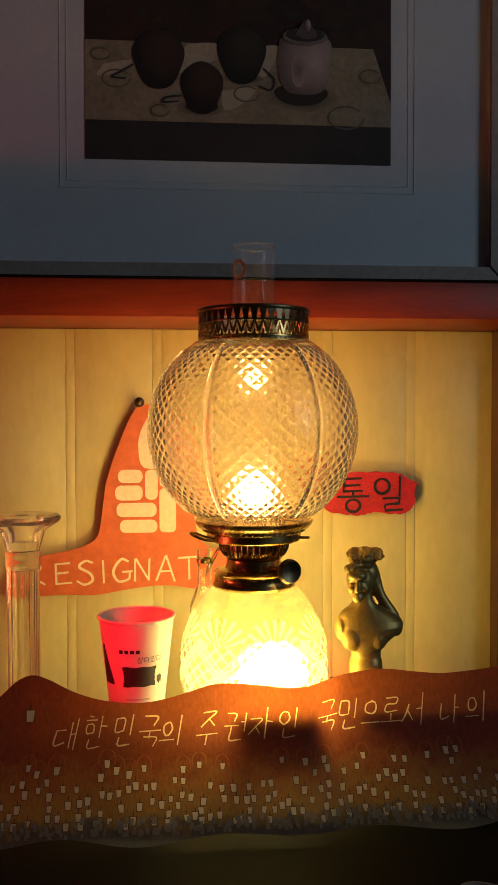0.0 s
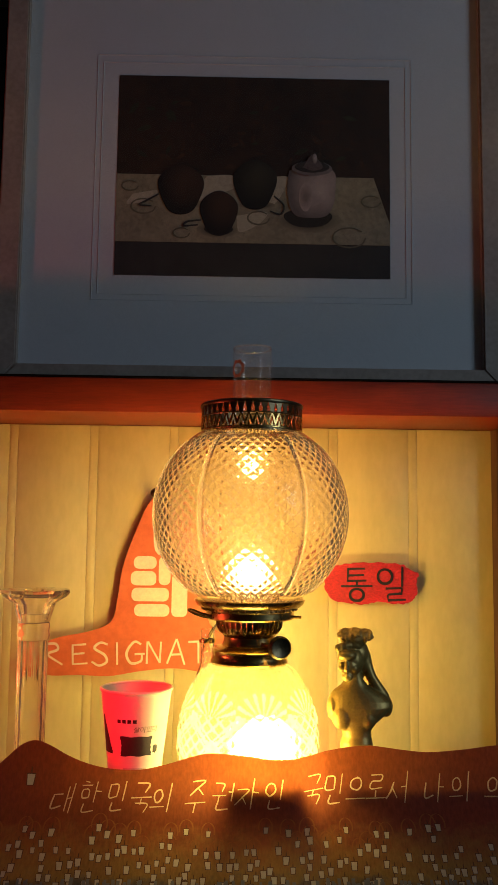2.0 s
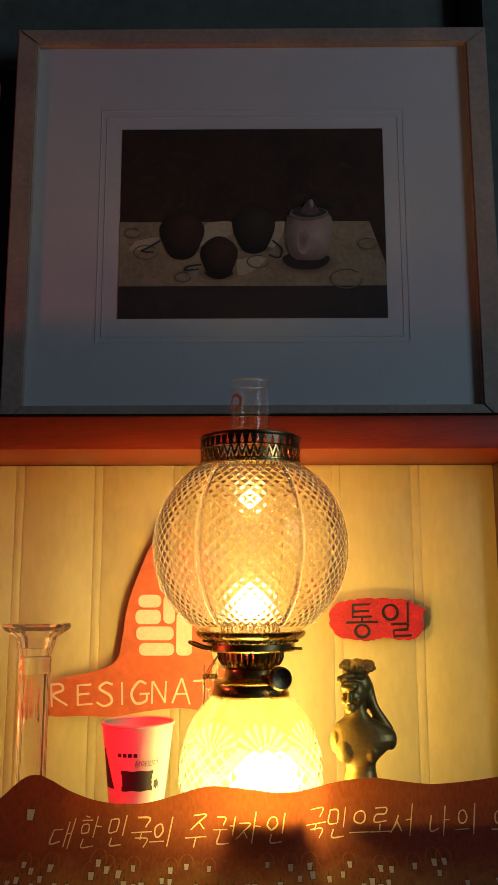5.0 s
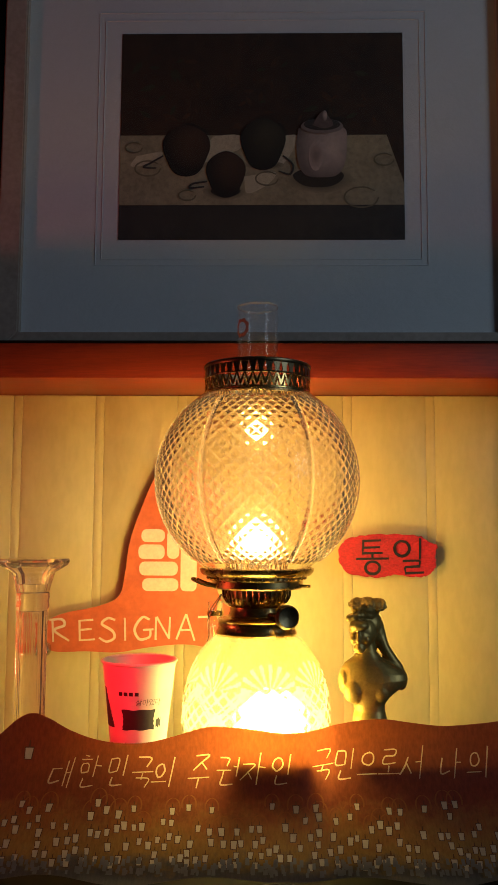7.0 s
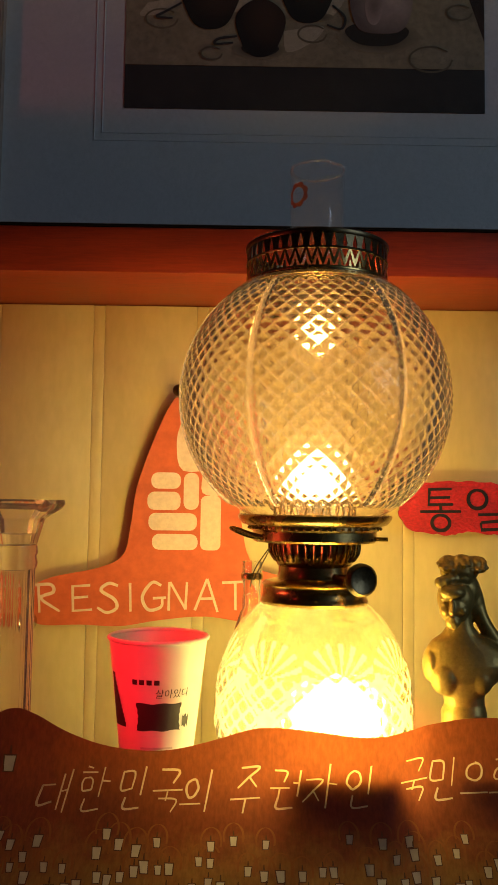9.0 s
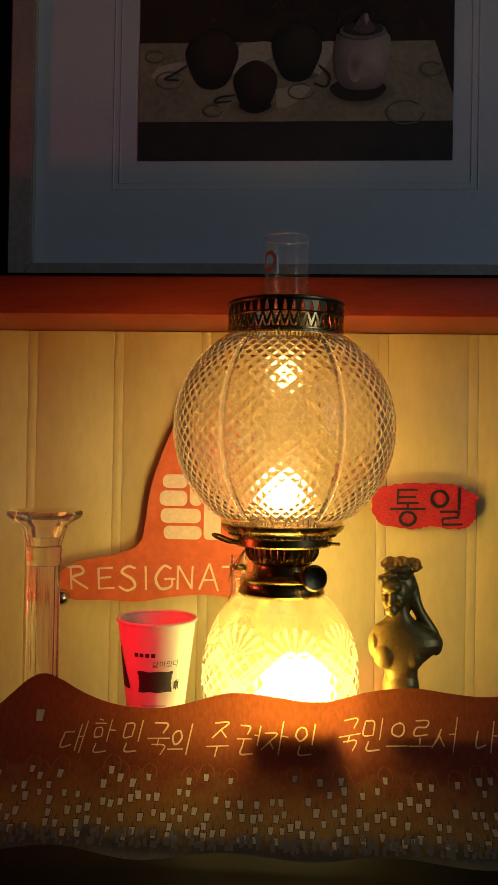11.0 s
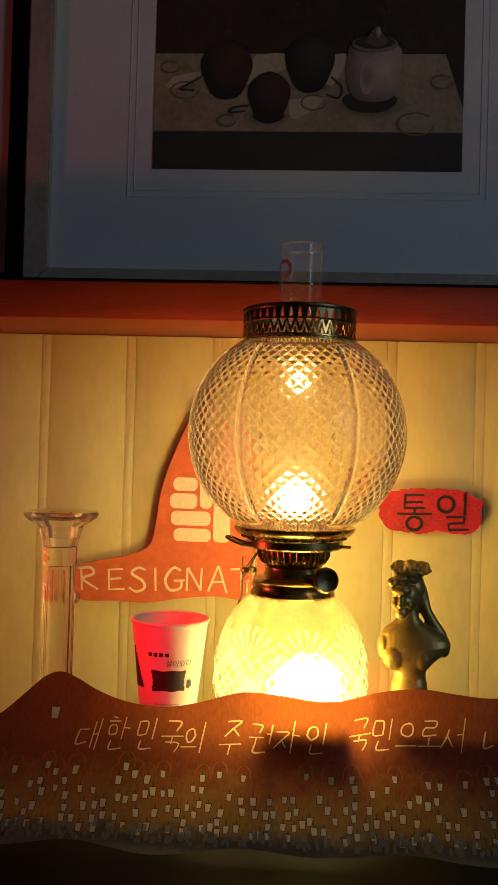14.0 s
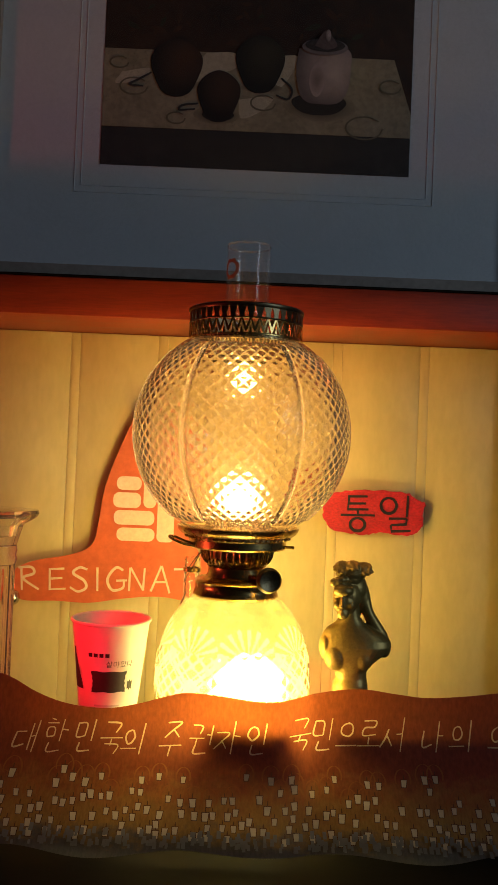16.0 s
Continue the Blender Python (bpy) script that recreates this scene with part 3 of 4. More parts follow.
def write(blocks, x, v, size, pitch, width, lift, slant=0.10, jitter=0.02, rng=None, gap=0.45, tall=1.0, nudge=()):
    """Lays blocks of strokes in a row, one mesh a block; None is a word space."""
    made, place = [], x
    for block in blocks:
        if block is None:
            place += pitch * gap
            continue
        bm = bmesh.new()
        x = place + (nudge[len(made)] if nudge else 0.0)
        s = size * (1 + rng.uniform(-0.06, 0.06))
        drop = rng.uniform(-0.06, 0.06) * size
        for line in block:
            pts = [(x + s * (a + slant * b) + rng.uniform(-jitter, jitter) * s, v + drop + s * tall * b + rng.uniform(-jitter, jitter) * s) for a, b in line]
            stroke(pts, width * rng.uniform(0.8, 1.15), lift, bm)
        made.append(bm)
        place += pitch
    return made


# ---- cut-out board with the fist ----
def fist_board():
    b = thing("cutout_sign", "orange-red painted cut-out board with a pale fist and hand lettering", "sign", (0.07, WALL, 0.96))
    left = [(0.070, 1.186), (0.060, 1.168), (0.044, 1.128), (0.033, 1.092), (0.028, 1.055), (0.021, 1.026), (-0.004, 1.013), (-0.050, 1.003), (-0.073, 0.990), (-0.078, 0.968), (-0.060, 0.956)]
    low = [(-0.02, 0.9565), (0.02, 0.9555), (0.06, 0.962), (0.105, 0.966), (0.150, 0.960), (0.195, 0.957)]
    right = [(0.222, 0.968), (0.218, 0.990), (0.190, 1.004), (0.158, 1.014), (0.146, 1.03), (0.140, 1.06), (0.132, 1.10), (0.116, 1.14), (0.102, 1.172), (0.088, 1.190)]
    outline = [tuple(p) for p in spline(left + low + right + left[:1], 5)[:-1]]
    part("board", slab(outline, lambda u, v, h: (u, WALL - 0.009 - h, v), 0.0045), [BOARD], b)
    for x, z in ((0.085, 1.12), (0.0, 0.98), (0.16, 0.98)):
        part("spacer", box(x - 0.005, x + 0.005, WALL - 0.0092, WALL, z - 0.005, z + 0.005), BOARD_EDGE, b)
    lift = lambda u, v, h: (u, WALL - 0.0138 - h, v)

    def pad(u0, u1, v0, v1, r=0.006):
        pts = []
        for cx, cz, a0 in ((u1 - r, v1 - r, 0), (u0 + r, v1 - r, 90), (u0 + r, v0 + r, 180), (u1 - r, v0 + r, 270)):
            pts += [(cx + r * math.cos(radians(a0 + 22.5 * k)), cz + r * math.sin(radians(a0 + 22.5 * k))) for k in range(5)]
        return slab(pts, lift, 0.0003)

    for box_of in ((0.048, 0.078, 1.0935, 1.110, 0.007), (0.0445, 0.078, 1.072, 1.0905, 0.007), (0.046, 0.095, 1.0515, 1.069, 0.007), (0.050, 0.096, 1.032, 1.048, 0.007), (0.081, 0.0965, 1.0725, 1.110, 0.007), (0.0985, 0.119, 1.032, 1.087, 0.006)):
        part("finger", pad(*box_of), CREAM_INK, b, smooth=None)
    thumb = [(0.088, 1.180), (0.077, 1.160), (0.073, 1.138), (0.080, 1.112), (0.116, 1.112), (0.122, 1.09), (0.119, 1.087), (0.1, 1.09), (0.1, 1.113), (0.096, 1.13), (0.092, 1.15), (0.094, 1.168)]
    part("thumb", slab([tuple(p) for p in spline(thumb + thumb[:1], 4)[:-1]], lift, 0.0003), CREAM_INK, b, smooth=None)
    rng = random.Random(4)
    L = {"R": [[(0.05, 1), (0.12, 0)], [(-0.1, 0.95), (0.5, 0.98), (0.62, 0.72), (0.15, 0.5), (0.85, 0.05)]], "E": [[(0.7, 0.95), (0.05, 0.9), (0.1, 0.05), (0.8, 0.1)], [(0.08, 0.5), (0.65, 0.55)]],
         "S": [[(0.75, 0.92), (0.4, 1), (0.1, 0.75), (0.6, 0.45), (0.7, 0.15), (0.35, -0.02), (0, 0.15)]], "I": [[(0.3, 1), (0.33, 0)]], "G": [[(0.75, 0.9), (0.4, 1), (0.05, 0.5), (0.3, 0.05), (0.75, 0.15), (0.8, 0.45)], [(0.45, 0.45), (0.95, 0.48)]],
         "N": [[(0.08, 0), (0.1, 1)], [(0.1, 1), (0.7, 0.05)], [(0.7, 0.05), (0.75, 1)]], "A": [[(0, 0), (0.45, 1.1)], [(0.45, 1.1), (0.85, -0.05)], [(0.15, 0.4), (0.7, 0.42)]], "T": [[(-0.1, 0.95), (0.85, 1)], [(0.4, 0.97), (0.42, 0)]]}
    at = (-0.064, -0.030, -0.003, 0.021, 0.040, 0.066, 0.094, 0.124)
    for k, (ch, x) in enumerate(zip("RESIGNAT", at)):
        bm = bmesh.new()
        for line in L[ch]:
            stroke([(x + 0.027 * a + rng.uniform(-0.0004, 0.0004), 0.9680 + 0.0007 * k + 0.0285 * c) for a, c in line], 0.0034, lift, bm, curve=len(line) > 3 and ch in "SGR")
        part("letter", bm, CREAM_INK, b, smooth=None)
    for n, x, z in (("push_pin", 0.0745, 1.193), ("push_pin", -0.071, 0.960)):
        p = thing(n, "round dark metal push pin in the boards", "pin", (x, WALL, z), "pins")
        bm = bmesh.new()
        bmesh.ops.create_uvsphere(bm, u_segments=16, v_segments=12, radius=0.0062 if z > 1 else 0.0095, matrix=Matrix.Translation((x, WALL - 0.021, z)))
        part("head", bm, DARK_BRASS if z > 1 else STEEL, p, smooth=80)
        part("shank", tube([(x, WALL + 0.002, z), (x, WALL - 0.019, z)], 0.0012, 6, smooth=False), STEEL, p)


fist_board()


def plaque():
    p = thing("red_plaque", "crimson painted rough-edged plaque with black brushed lettering", "sign", (0.36, WALL, 1.05))
    base = [(0.300, 1.068), (0.299, 1.085), (0.309, 1.098), (0.322, 1.102), (0.345, 1.1045), (0.375, 1.105), (0.400, 1.103), (0.413, 1.096), (0.4225, 1.091), (0.419, 1.078), (0.421, 1.066), (0.412, 1.055), (0.396, 1.0515), (0.37, 1.054), (0.352, 1.0505), (0.325, 1.0525), (0.310, 1.056)]
    rng = random.Random(8)
    outline = [(a[0] + rng.uniform(-0.0011, 0.0011), a[1] + rng.uniform(-0.0010, 0.0010)) for a in spline(base + base[:1], 6)[:-1]]
    part("board", slab(outline, lambda u, v, h: (u, WALL - 0.011 - h, v), 0.004), PLAQUE, p)
    lift = lambda u, v, h: (u, WALL - 0.0153 - h, v)
    tong = [[(0.1, 1.0), (0.85, 1.02)], [(0.15, 0.78), (0.8, 0.8)], [(0.15, 1.0), (0.12, 0.6), (0.9, 0.62)], [(-0.15, 0.42), (1.15, 0.44)], [(0.5, 0.6), (0.5, 0.42)], [(0.5 + 0.28 * math.sin(0.55 * k), 0.14 + 0.2 * math.cos(0.55 * k)) for k in range(13)]]
    il = [[(0.28 + 0.26 * math.sin(0.55 * k), 0.76 + 0.24 * math.cos(0.55 * k)) for k in range(13)], [(0.92, 1.1), (0.9, 0.42)], [(0.3, 0.36), (0.9, 0.38)], [(0.9, 0.38), (0.88, 0.2), (0.38, 0.16)], [(0.38, 0.16), (0.4, -0.03), (1.05, 0.0)]]
    for block, x, w in ((tong, 0.325, 0.032), (il, 0.368, 0.036)):
        bm = bmesh.new()
        for line in block:
            stroke([(x + w * a, 1.0575 + 0.039 * c) for a, c in line], 0.0038, lift, bm, curve=len(line) > 4)
        part("letter", bm, BLACK_INK, p, smooth=None)
    for x, z in ((0.318, 1.078), (0.405, 1.078)):
        part("spacer", box(x - 0.004, x + 0.004, WALL - 0.0112, WALL, z - 0.004, z + 0.004), BOARD_EDGE, p)


plaque()


# ---- oil lamp ----
def oil_lamp():
    x, y = LAMP.x, LAMP.y
    lamp = thing("oil_lamp", "lit oil lamp with diamond-cut glass globe and glowing glass font", "lamp", (x, y, TABLE))
    at = (x, y, 0)
    # foot, dark metal, standing on the table
    part("foot", lathe([(0.0, TABLE), (0.062, TABLE), (0.063, TABLE + 0.005), (0.060, TABLE + 0.012), (0.056, TABLE + 0.020), (0.046, TABLE + 0.030), (0.044, TABLE + 0.042), (0.050, TABLE + 0.048), (0.050, TABLE + 0.052), (0.0, TABLE + 0.052)], at), DARK_BRASS, lamp, "dark metal foot")
    # glass font
    body = [(0.046, 0.8645), (0.054, 0.8675), (0.060, 0.877), (0.0655, 0.888), (0.070, 0.899), (0.0735, 0.912), (0.0742, 0.926), (0.0730, 0.942), (0.0698, 0.958), (0.0645, 0.974), (0.0565, 0.988), (0.046, 1.000), (0.038, 1.006)]
    prof = [tuple(p) for p in spline(body, 12)]

    def cuts(a, i):
        t = prof[i][1]
        u, v = a * 33 / (2 * math.pi), (t - 0.88) / 0.0125
        fan = 0.006 * abs(math.sin(a * 44)) * min(1, max(0, (t - 0.962) / 0.006)) if t < 0.992 else 0
        return 1 + fan + (0.020 * min(1, 2.4 * min(abs((u + v) % 1 - 0.5), abs((u - v) % 1 - 0.5))) * min(1, (0.966 - t) / 0.006) if 0.885 < t < 0.966 else 0.0)

    shell = lathe(prof, at, 330, wave=cuts)

    def frosted(p):
        """Where the wheel has cut: a lattice below, fans of rays above it."""
        a, t = math.atan2(p.y - y, p.x - x) % (2 * math.pi), p.z
        if t < 0.958:
            u, v = a * 33 / (2 * math.pi), (t - 0.88) / 0.0125
            big = min(abs((u / 4 + v / 4) % 1 - 0.5), abs((u / 4 - v / 4) % 1 - 0.5))
            return big < 0.06 or min(abs((u + v) % 1 - 0.5), abs((u - v) % 1 - 0.5)) < 0.13
        sector = 2 * math.pi / 8
        da, dz = ((a + 0.2) % sector - sector / 2) * 0.062, t - 0.956
        return math.hypot(da, dz) < 0.027 and math.sin(math.atan2(da, dz) * 17) > 0.25

    for f in shell.faces:
        f.material_index = 1 if frosted(f.calc_center_median()) else 0
    font = part("font", shell, [FONT_CUT, FONT_GROUND], lamp, "cut-glass font", 60, shadow=False)
    part("lining", lathe([(r * 0.74, min(1.0035, z + 0.001)) for r, z in prof], at, 120), FONT_GLASS, font, "glowing milky inner wall", 60, shadow=False)
    bulb = bmesh.new()
    bmesh.ops.create_uvsphere(bulb, u_segments=24, v_segments=16, radius=1, matrix=Matrix.Translation((x + 0.005, y - 0.022, 0.903)) @ Matrix.Diagonal((0.030, 0.018, 0.023, 1)))
    part("bulb", bulb, BULB, font, "glowing white bulb inside the font", 60, shadow=False)
    # collar and burner
    part("collar", lathe([(0.0, 1.004), (0.0405, 1.004), (0.0415, 1.006), (0.0405, 1.0085), (0.0395, 1.010), (0.0395, 1.017), (0.0405, 1.0185), (0.0385, 1.0205), (0.034, 1.0215), (0.029, 1.023), (0.0275, 1.027), (0.0275, 1.032), (0.029, 1.0335), (0.0, 1.0335)], at), BRASS, lamp, "polished brass collar")
    basket = lathe([(0.0285, 1.0335), (0.0315, 1.038), (0.0335, 1.044), (0.0345, 1.0505), (0.0335, 1.0505), (0.030, 1.041), (0.027, 1.0345)], at, 72, closed=True)
    bk = part("basket", basket, BRASS, lamp, "pierced brass air basket")
    for k in range(36):
        a = 2 * math.pi * (k + 0.5) / 36
        c, s = math.cos(a), math.sin(a)
        part("bar", tube([(x + 0.0305 * c, y + 0.0305 * s, 1.036), (x + 0.0342 * c, y + 0.0342 * s, 1.042), (x + 0.0352 * c, y + 0.0352 * s, 1.049)], 0.0008, 5), BRASS, bk)
    part("gallery", lathe([(0.0, 1.0505), (0.046, 1.0505), (0.0475, 1.052), (0.0475, 1.0585), (0.050, 1.060), (0.050, 1.0625), (0.0555, 1.064), (0.0585, 1.0675), (0.0595, 1.0705), (0.0585, 1.0715), (0.056, 1.069), (0.050, 1.066), (0.0, 1.066)], at, 72), BRASS, lamp, "brass gallery plate")
    bead = bmesh.new()
    for k in range(56):
        a = 2 * math.pi * k / 56
        bmesh.ops.create_icosphere(bead, subdivisions=1, radius=0.0014, matrix=Matrix.Translation((x + 0.0508 * math.cos(a), y + 0.0508 * math.sin(a), 1.0612)))
    part("beading", bead, BRASS, lamp, "row of brass beads", 60)
    for k in range(16):
        a = 2 * math.pi * k / 16
        c, s = math.cos(a), math.sin(a)
        w = 0.0035
        pr = [(x + 0.031 * c - w * s * u, y + 0.031 * s + w * c * u, 1.0665 + v) for u, v in ((-1, 0), (-0.8, 0.007), (-1.1, 0.012), (-0.3, 0.016), (0.3, 0.016), (1.1, 0.012), (0.8, 0.007), (1, 0))]
        part("prong", tube(pr, 0.0009, 5), BRASS, lamp)
    # winder
    kx, ky, kz = 0.2275, 0.9055, 1.0252
    d = Vector((0.30, -0.95, 0.02)).normalized()
    stem = part("winder_stem", tube([(x + 0.01, y - 0.02, kz), (kx, ky, kz)], 0.0028, 10, smooth=False), BRASS, lamp)
    turn = d.to_track_quat("Z", "Y").to_matrix().to_4x4()
    bm = lathe([(0.0, -0.005), (0.006, -0.005), (0.0105, -0.0035), (0.0122, -0.0012), (0.0118, 0.0018), (0.0100, 0.0036), (0.0085, 0.0030), (0.0, 0.0026)], (0, 0, 0), 40)
    bmesh.ops.transform(bm, matrix=Matrix.Translation((kx, ky, kz)) @ turn, verts=bm.verts)
    part("winder_knob", bm, DARK_BRASS, lamp, "round dark winder knob")
    # lever with a looped end
    loop = [(x - 0.040, y - 0.028, 1.0535), (x - 0.050, y - 0.030, 1.055), (x - 0.060, y - 0.028, 1.0585), (x - 0.0645, y - 0.024, 1.061), (x - 0.060, y - 0.020, 1.0605), (x - 0.050, y - 0.022, 1.057), (x - 0.040, y - 0.024, 1.0545)]
    part("lever", tube(loop, 0.0014, 8), BRASS, lamp)
    part("catch", tube([(x + 0.046, y - 0.012, 1.0535), (x + 0.0545, y - 0.014, 1.0535)], 0.0016, 8, smooth=False), BRASS, lamp)
    wires = [tube([(x - 0.036, y - 0.01, 1.045), (x - 0.046, y - 0.016, 1.030), (x - 0.0495, y - 0.018, 1.017)], 0.0005, 5), tube([(x - 0.034, y - 0.015, 1.047), (x - 0.041, y - 0.02, 1.034), (x - 0.0475, y - 0.02, 1.022)], 0.0005, 5)]
    for w in wires:
        part("wire", w, DARK_BRASS, lamp)
    # flame
    part("flame", lathe([(0.0, 1.079), (0.0130, 1.081), (0.0200, 1.087), (0.0225, 1.095), (0.0210, 1.104), (0.0165, 1.112), (0.0090, 1.118), (0.0, 1.121)], at, 24), FLAME, lamp, "white-hot flame", 60, shadow=False)
    part("wick_tube", lathe([(0.0, 1.066), (0.0125, 1.066), (0.0125, 1.0785), (0.0, 1.0785)], at, 24), BRASS, lamp)
    # chimney
    inner = [(0.0265, 1.0675), (0.0265, 1.078), (0.030, 1.092), (0.0285, 1.112), (0.0235, 1.14), (0.0218, 1.18), (0.0213, 1.26), (0.0215, 1.344)]
    tubeprof = [tuple(p) for p in spline(inner, 4)]
    shell = tubeprof + [(r - 0.0013, z) for r, z in reversed(tubeprof)]
    ch = part("chimney", lathe(shell, at, 48, closed=True), CHIMNEY, lamp, "clear glass chimney", 40, shadow=False)
    part("rim", lathe([(0.0209 + 0.0011 * math.cos(0.785 * k), 1.3445 + 0.0011 * math.sin(0.785 * k)) for k in range(8)], at, 64, closed=True), RIM_GLASS, ch, "fire-polished rim", 60, shadow=False)
    mark = bmesh.new()

    def on_tube(q, r):
        a = radians(220) + r * math.cos(q) / 0.0218
        return mark.verts.new((x + 0.0219 * math.cos(a), y + 0.0219 * math.sin(a), 1.3195 + r * math.sin(q)))

    ring = [(on_tube(2 * math.pi * k / 80, 0.0062), on_tube(2 * math.pi * k / 80, 0.0088 + 0.0016 * abs(math.sin(8 * math.pi * k / 80)))) for k in range(80)]
    for a, b in zip(ring, ring[1:] + ring[:1]):
        mark.faces.new((a[0], b[0], b[1], a[1]))
    part("mark", mark, ink("orange_print", (0.42, 0.29, 0.21), (0.52, 0.37, 0.27)), ch, "orange flower-shaped printed mark", 60)
    globe(lamp, at)
    crown(lamp, at)


def globe(lamp, at):
    """Cut-glass globe: a lattice of V cuts between six upright seams."""
    R, cz, n, rows, sub = 0.1050, 1.1620, 48, 18, 10
    z0, z1 = 1.0695, 1.2490
    cols, hgt = n * sub, rows * sub
    lo, hi = math.asin((z0 - cz) / R), math.asin(min(0.999, (z1 - cz) / R))
    ang = np.arange(cols) / cols * 2 * math.pi
    lat = np.linspace(lo, hi, hgt + 1)
    U, V = np.meshgrid(np.arange(cols) / sub, np.arange(hgt + 1) / sub)
    tri = lambda q: np.abs((q + 0.5) % 1 - 0.5) * 2
    cut = np.minimum(tri(U + V), tri(U - V))
    plain = np.clip((V - 1.2) * 2, 0, 1) * np.clip((rows - 0.9 - V) * 2, 0, 1)
    seam = np.clip(1.3 - np.abs((U / n * 6 + 0.5) % 1 - 0.5) * n / 6 * 4.6, 0, 1)
    rad = R - 0.0015 * plain * (1 - cut) * (1 - seam) + 0.0020 * seam * plain
    A, B = np.meshgrid(ang, lat)
    stretch = 1.0
    P = np.stack([at[0] + rad * np.cos(B) * np.cos(A), at[1] + rad * np.cos(B) * np.sin(A), cz + (rad * np.sin(B)) * stretch], -1).reshape(-1, 3)
    ri = R - 0.0055
    Q = np.stack([at[0] + ri * np.cos(B) * np.cos(A), at[1] + ri * np.cos(B) * np.sin(A), cz + R * np.sin(B)], -1).reshape(-1, 3)
    faces = []
    for base, flip in ((0, False), (len(P), True)):
        for j in range(hgt):
            for i in range(cols):
                a, b = base + j * cols + i, base + j * cols + (i + 1) % cols
                f = (a, b, b + cols, a + cols)
                faces.append(f[::-1] if flip else f)
    for j, flip in ((0, True), (hgt, False)):
        for i in range(cols):
            a, b = j * cols + i, j * cols + (i + 1) % cols
            f = (a, b, b + len(P), a + len(P))
            faces.append(f[::-1] if flip else f)
    me = bpy.data.meshes.new("globe")
    me.from_pydata((np.concatenate([P, Q]) - np.array(lamp.location)).tolist(), [], faces)
    me.materials.append(CUT), me.materials.append(GROOVE)
    mid = 0.25 * (cut[:-1] + cut[1:] + np.roll(cut, -1, 1)[:-1] + np.roll(cut, -1, 1)[1:])
    flat = 0.25 * (plain[:-1] + plain[1:] + np.roll(plain, -1, 1)[:-1] + np.roll(plain, -1, 1)[1:])
    ground = ((mid < 0.13) & (flat > 0.5)) | (seam[:-1] > 0.5) & (flat > 0.5)
    slots = np.zeros(len(faces), dtype=np.int32)
    slots[:ground.size] = ground.reshape(-1)
    me.polygons.foreach_set("material_index", slots)
    me.polygons.foreach_set("use_smooth", [True] * len(me.polygons))
    me.set_sharp_from_angle(angle=radians(50))
    me.update()
    o = new("globe", me)
    o.parent = lamp
    o.visible_shadow = False
    tagged(o, "clear diamond-cut glass globe")


def crown(lamp, at):
    """Pierced metal gallery round the neck: crossed leaves below, hanging points above."""
    x, y = at[0], at[1]
    c = part("crown", lathe([(0.0540, 1.2770), (0.0556, 1.2770), (0.0564, 1.2786), (0.0563, 1.2802), (0.0550, 1.2812), (0.0532, 1.2806), (0.0532, 1.2775)], at, 96, closed=True), DARK_BRASS, lamp, "pierced dark bronze crown")
    for z0, z1, m in ((1.2508, 1.2530, BRASS), (1.2660, 1.2676, DARK_BRASS)):
        part("band", lathe([(0.0540, z0), (0.0555, z0), (0.0558, (z0 + z1) / 2), (0.0555, z1), (0.0540, z1)], at, 96, closed=True), m, c)
    lift = lambda u, v, h: (x + (0.0543 + h) * math.cos(u / 0.0549), y + (0.0543 + h) * math.sin(u / 0.0549), v)
    L = 2 * math.pi * 0.0549
    count = 42
    w = L / count
    leaves, points = bmesh.new(), bmesh.new()
    for k in range(count):
        u = w * k
        for side in (-1, 1):
            slab([(u + side * a * w, b) for a, b in ((0.52, 1.2528), (0.30, 1.2562), (0.02, 1.2642), (-0.06, 1.2661), (0.12, 1.2661), (0.36, 1.2612), (0.52, 1.2580))], lift, 0.0009, leaves)
        slab([(u - 0.16 * w, 1.2528), (u + 0.16 * w, 1.2528), (u + 0.05 * w, 1.2578), (u - 0.05 * w, 1.2578)], lift, 0.0011, leaves)
        slab([(u - 0.47 * w, 1.2772), (u + 0.47 * w, 1.2772), (u + 0.26 * w, 1.2705), (u + 0.30 * w, 1.2675), (u - 0.30 * w, 1.2675), (u - 0.26 * w, 1.2705)], lift, 0.0009, points)
    part("leaf_fretwork", leaves, BRASS, c, smooth=30)
    part("point_fretwork", points, DARK_BRASS, c, smooth=30)
    teeth = bmesh.new()
    for k in range(64):
        u = L * k / 64
        slab([(u, 1.2510), (u + L / 128, 1.2476), (u + L / 64, 1.2510)], lift, 0.001, teeth)
    part("teeth", teeth, DARK_BRASS, c, smooth=30)
    part("rim", lathe([(0.0505, 1.2468), (0.0532, 1.2468), (0.0532, 1.2508), (0.0505, 1.2508)], at, 72, closed=True), BRASS, c, "brass rim")


oil_lamp()


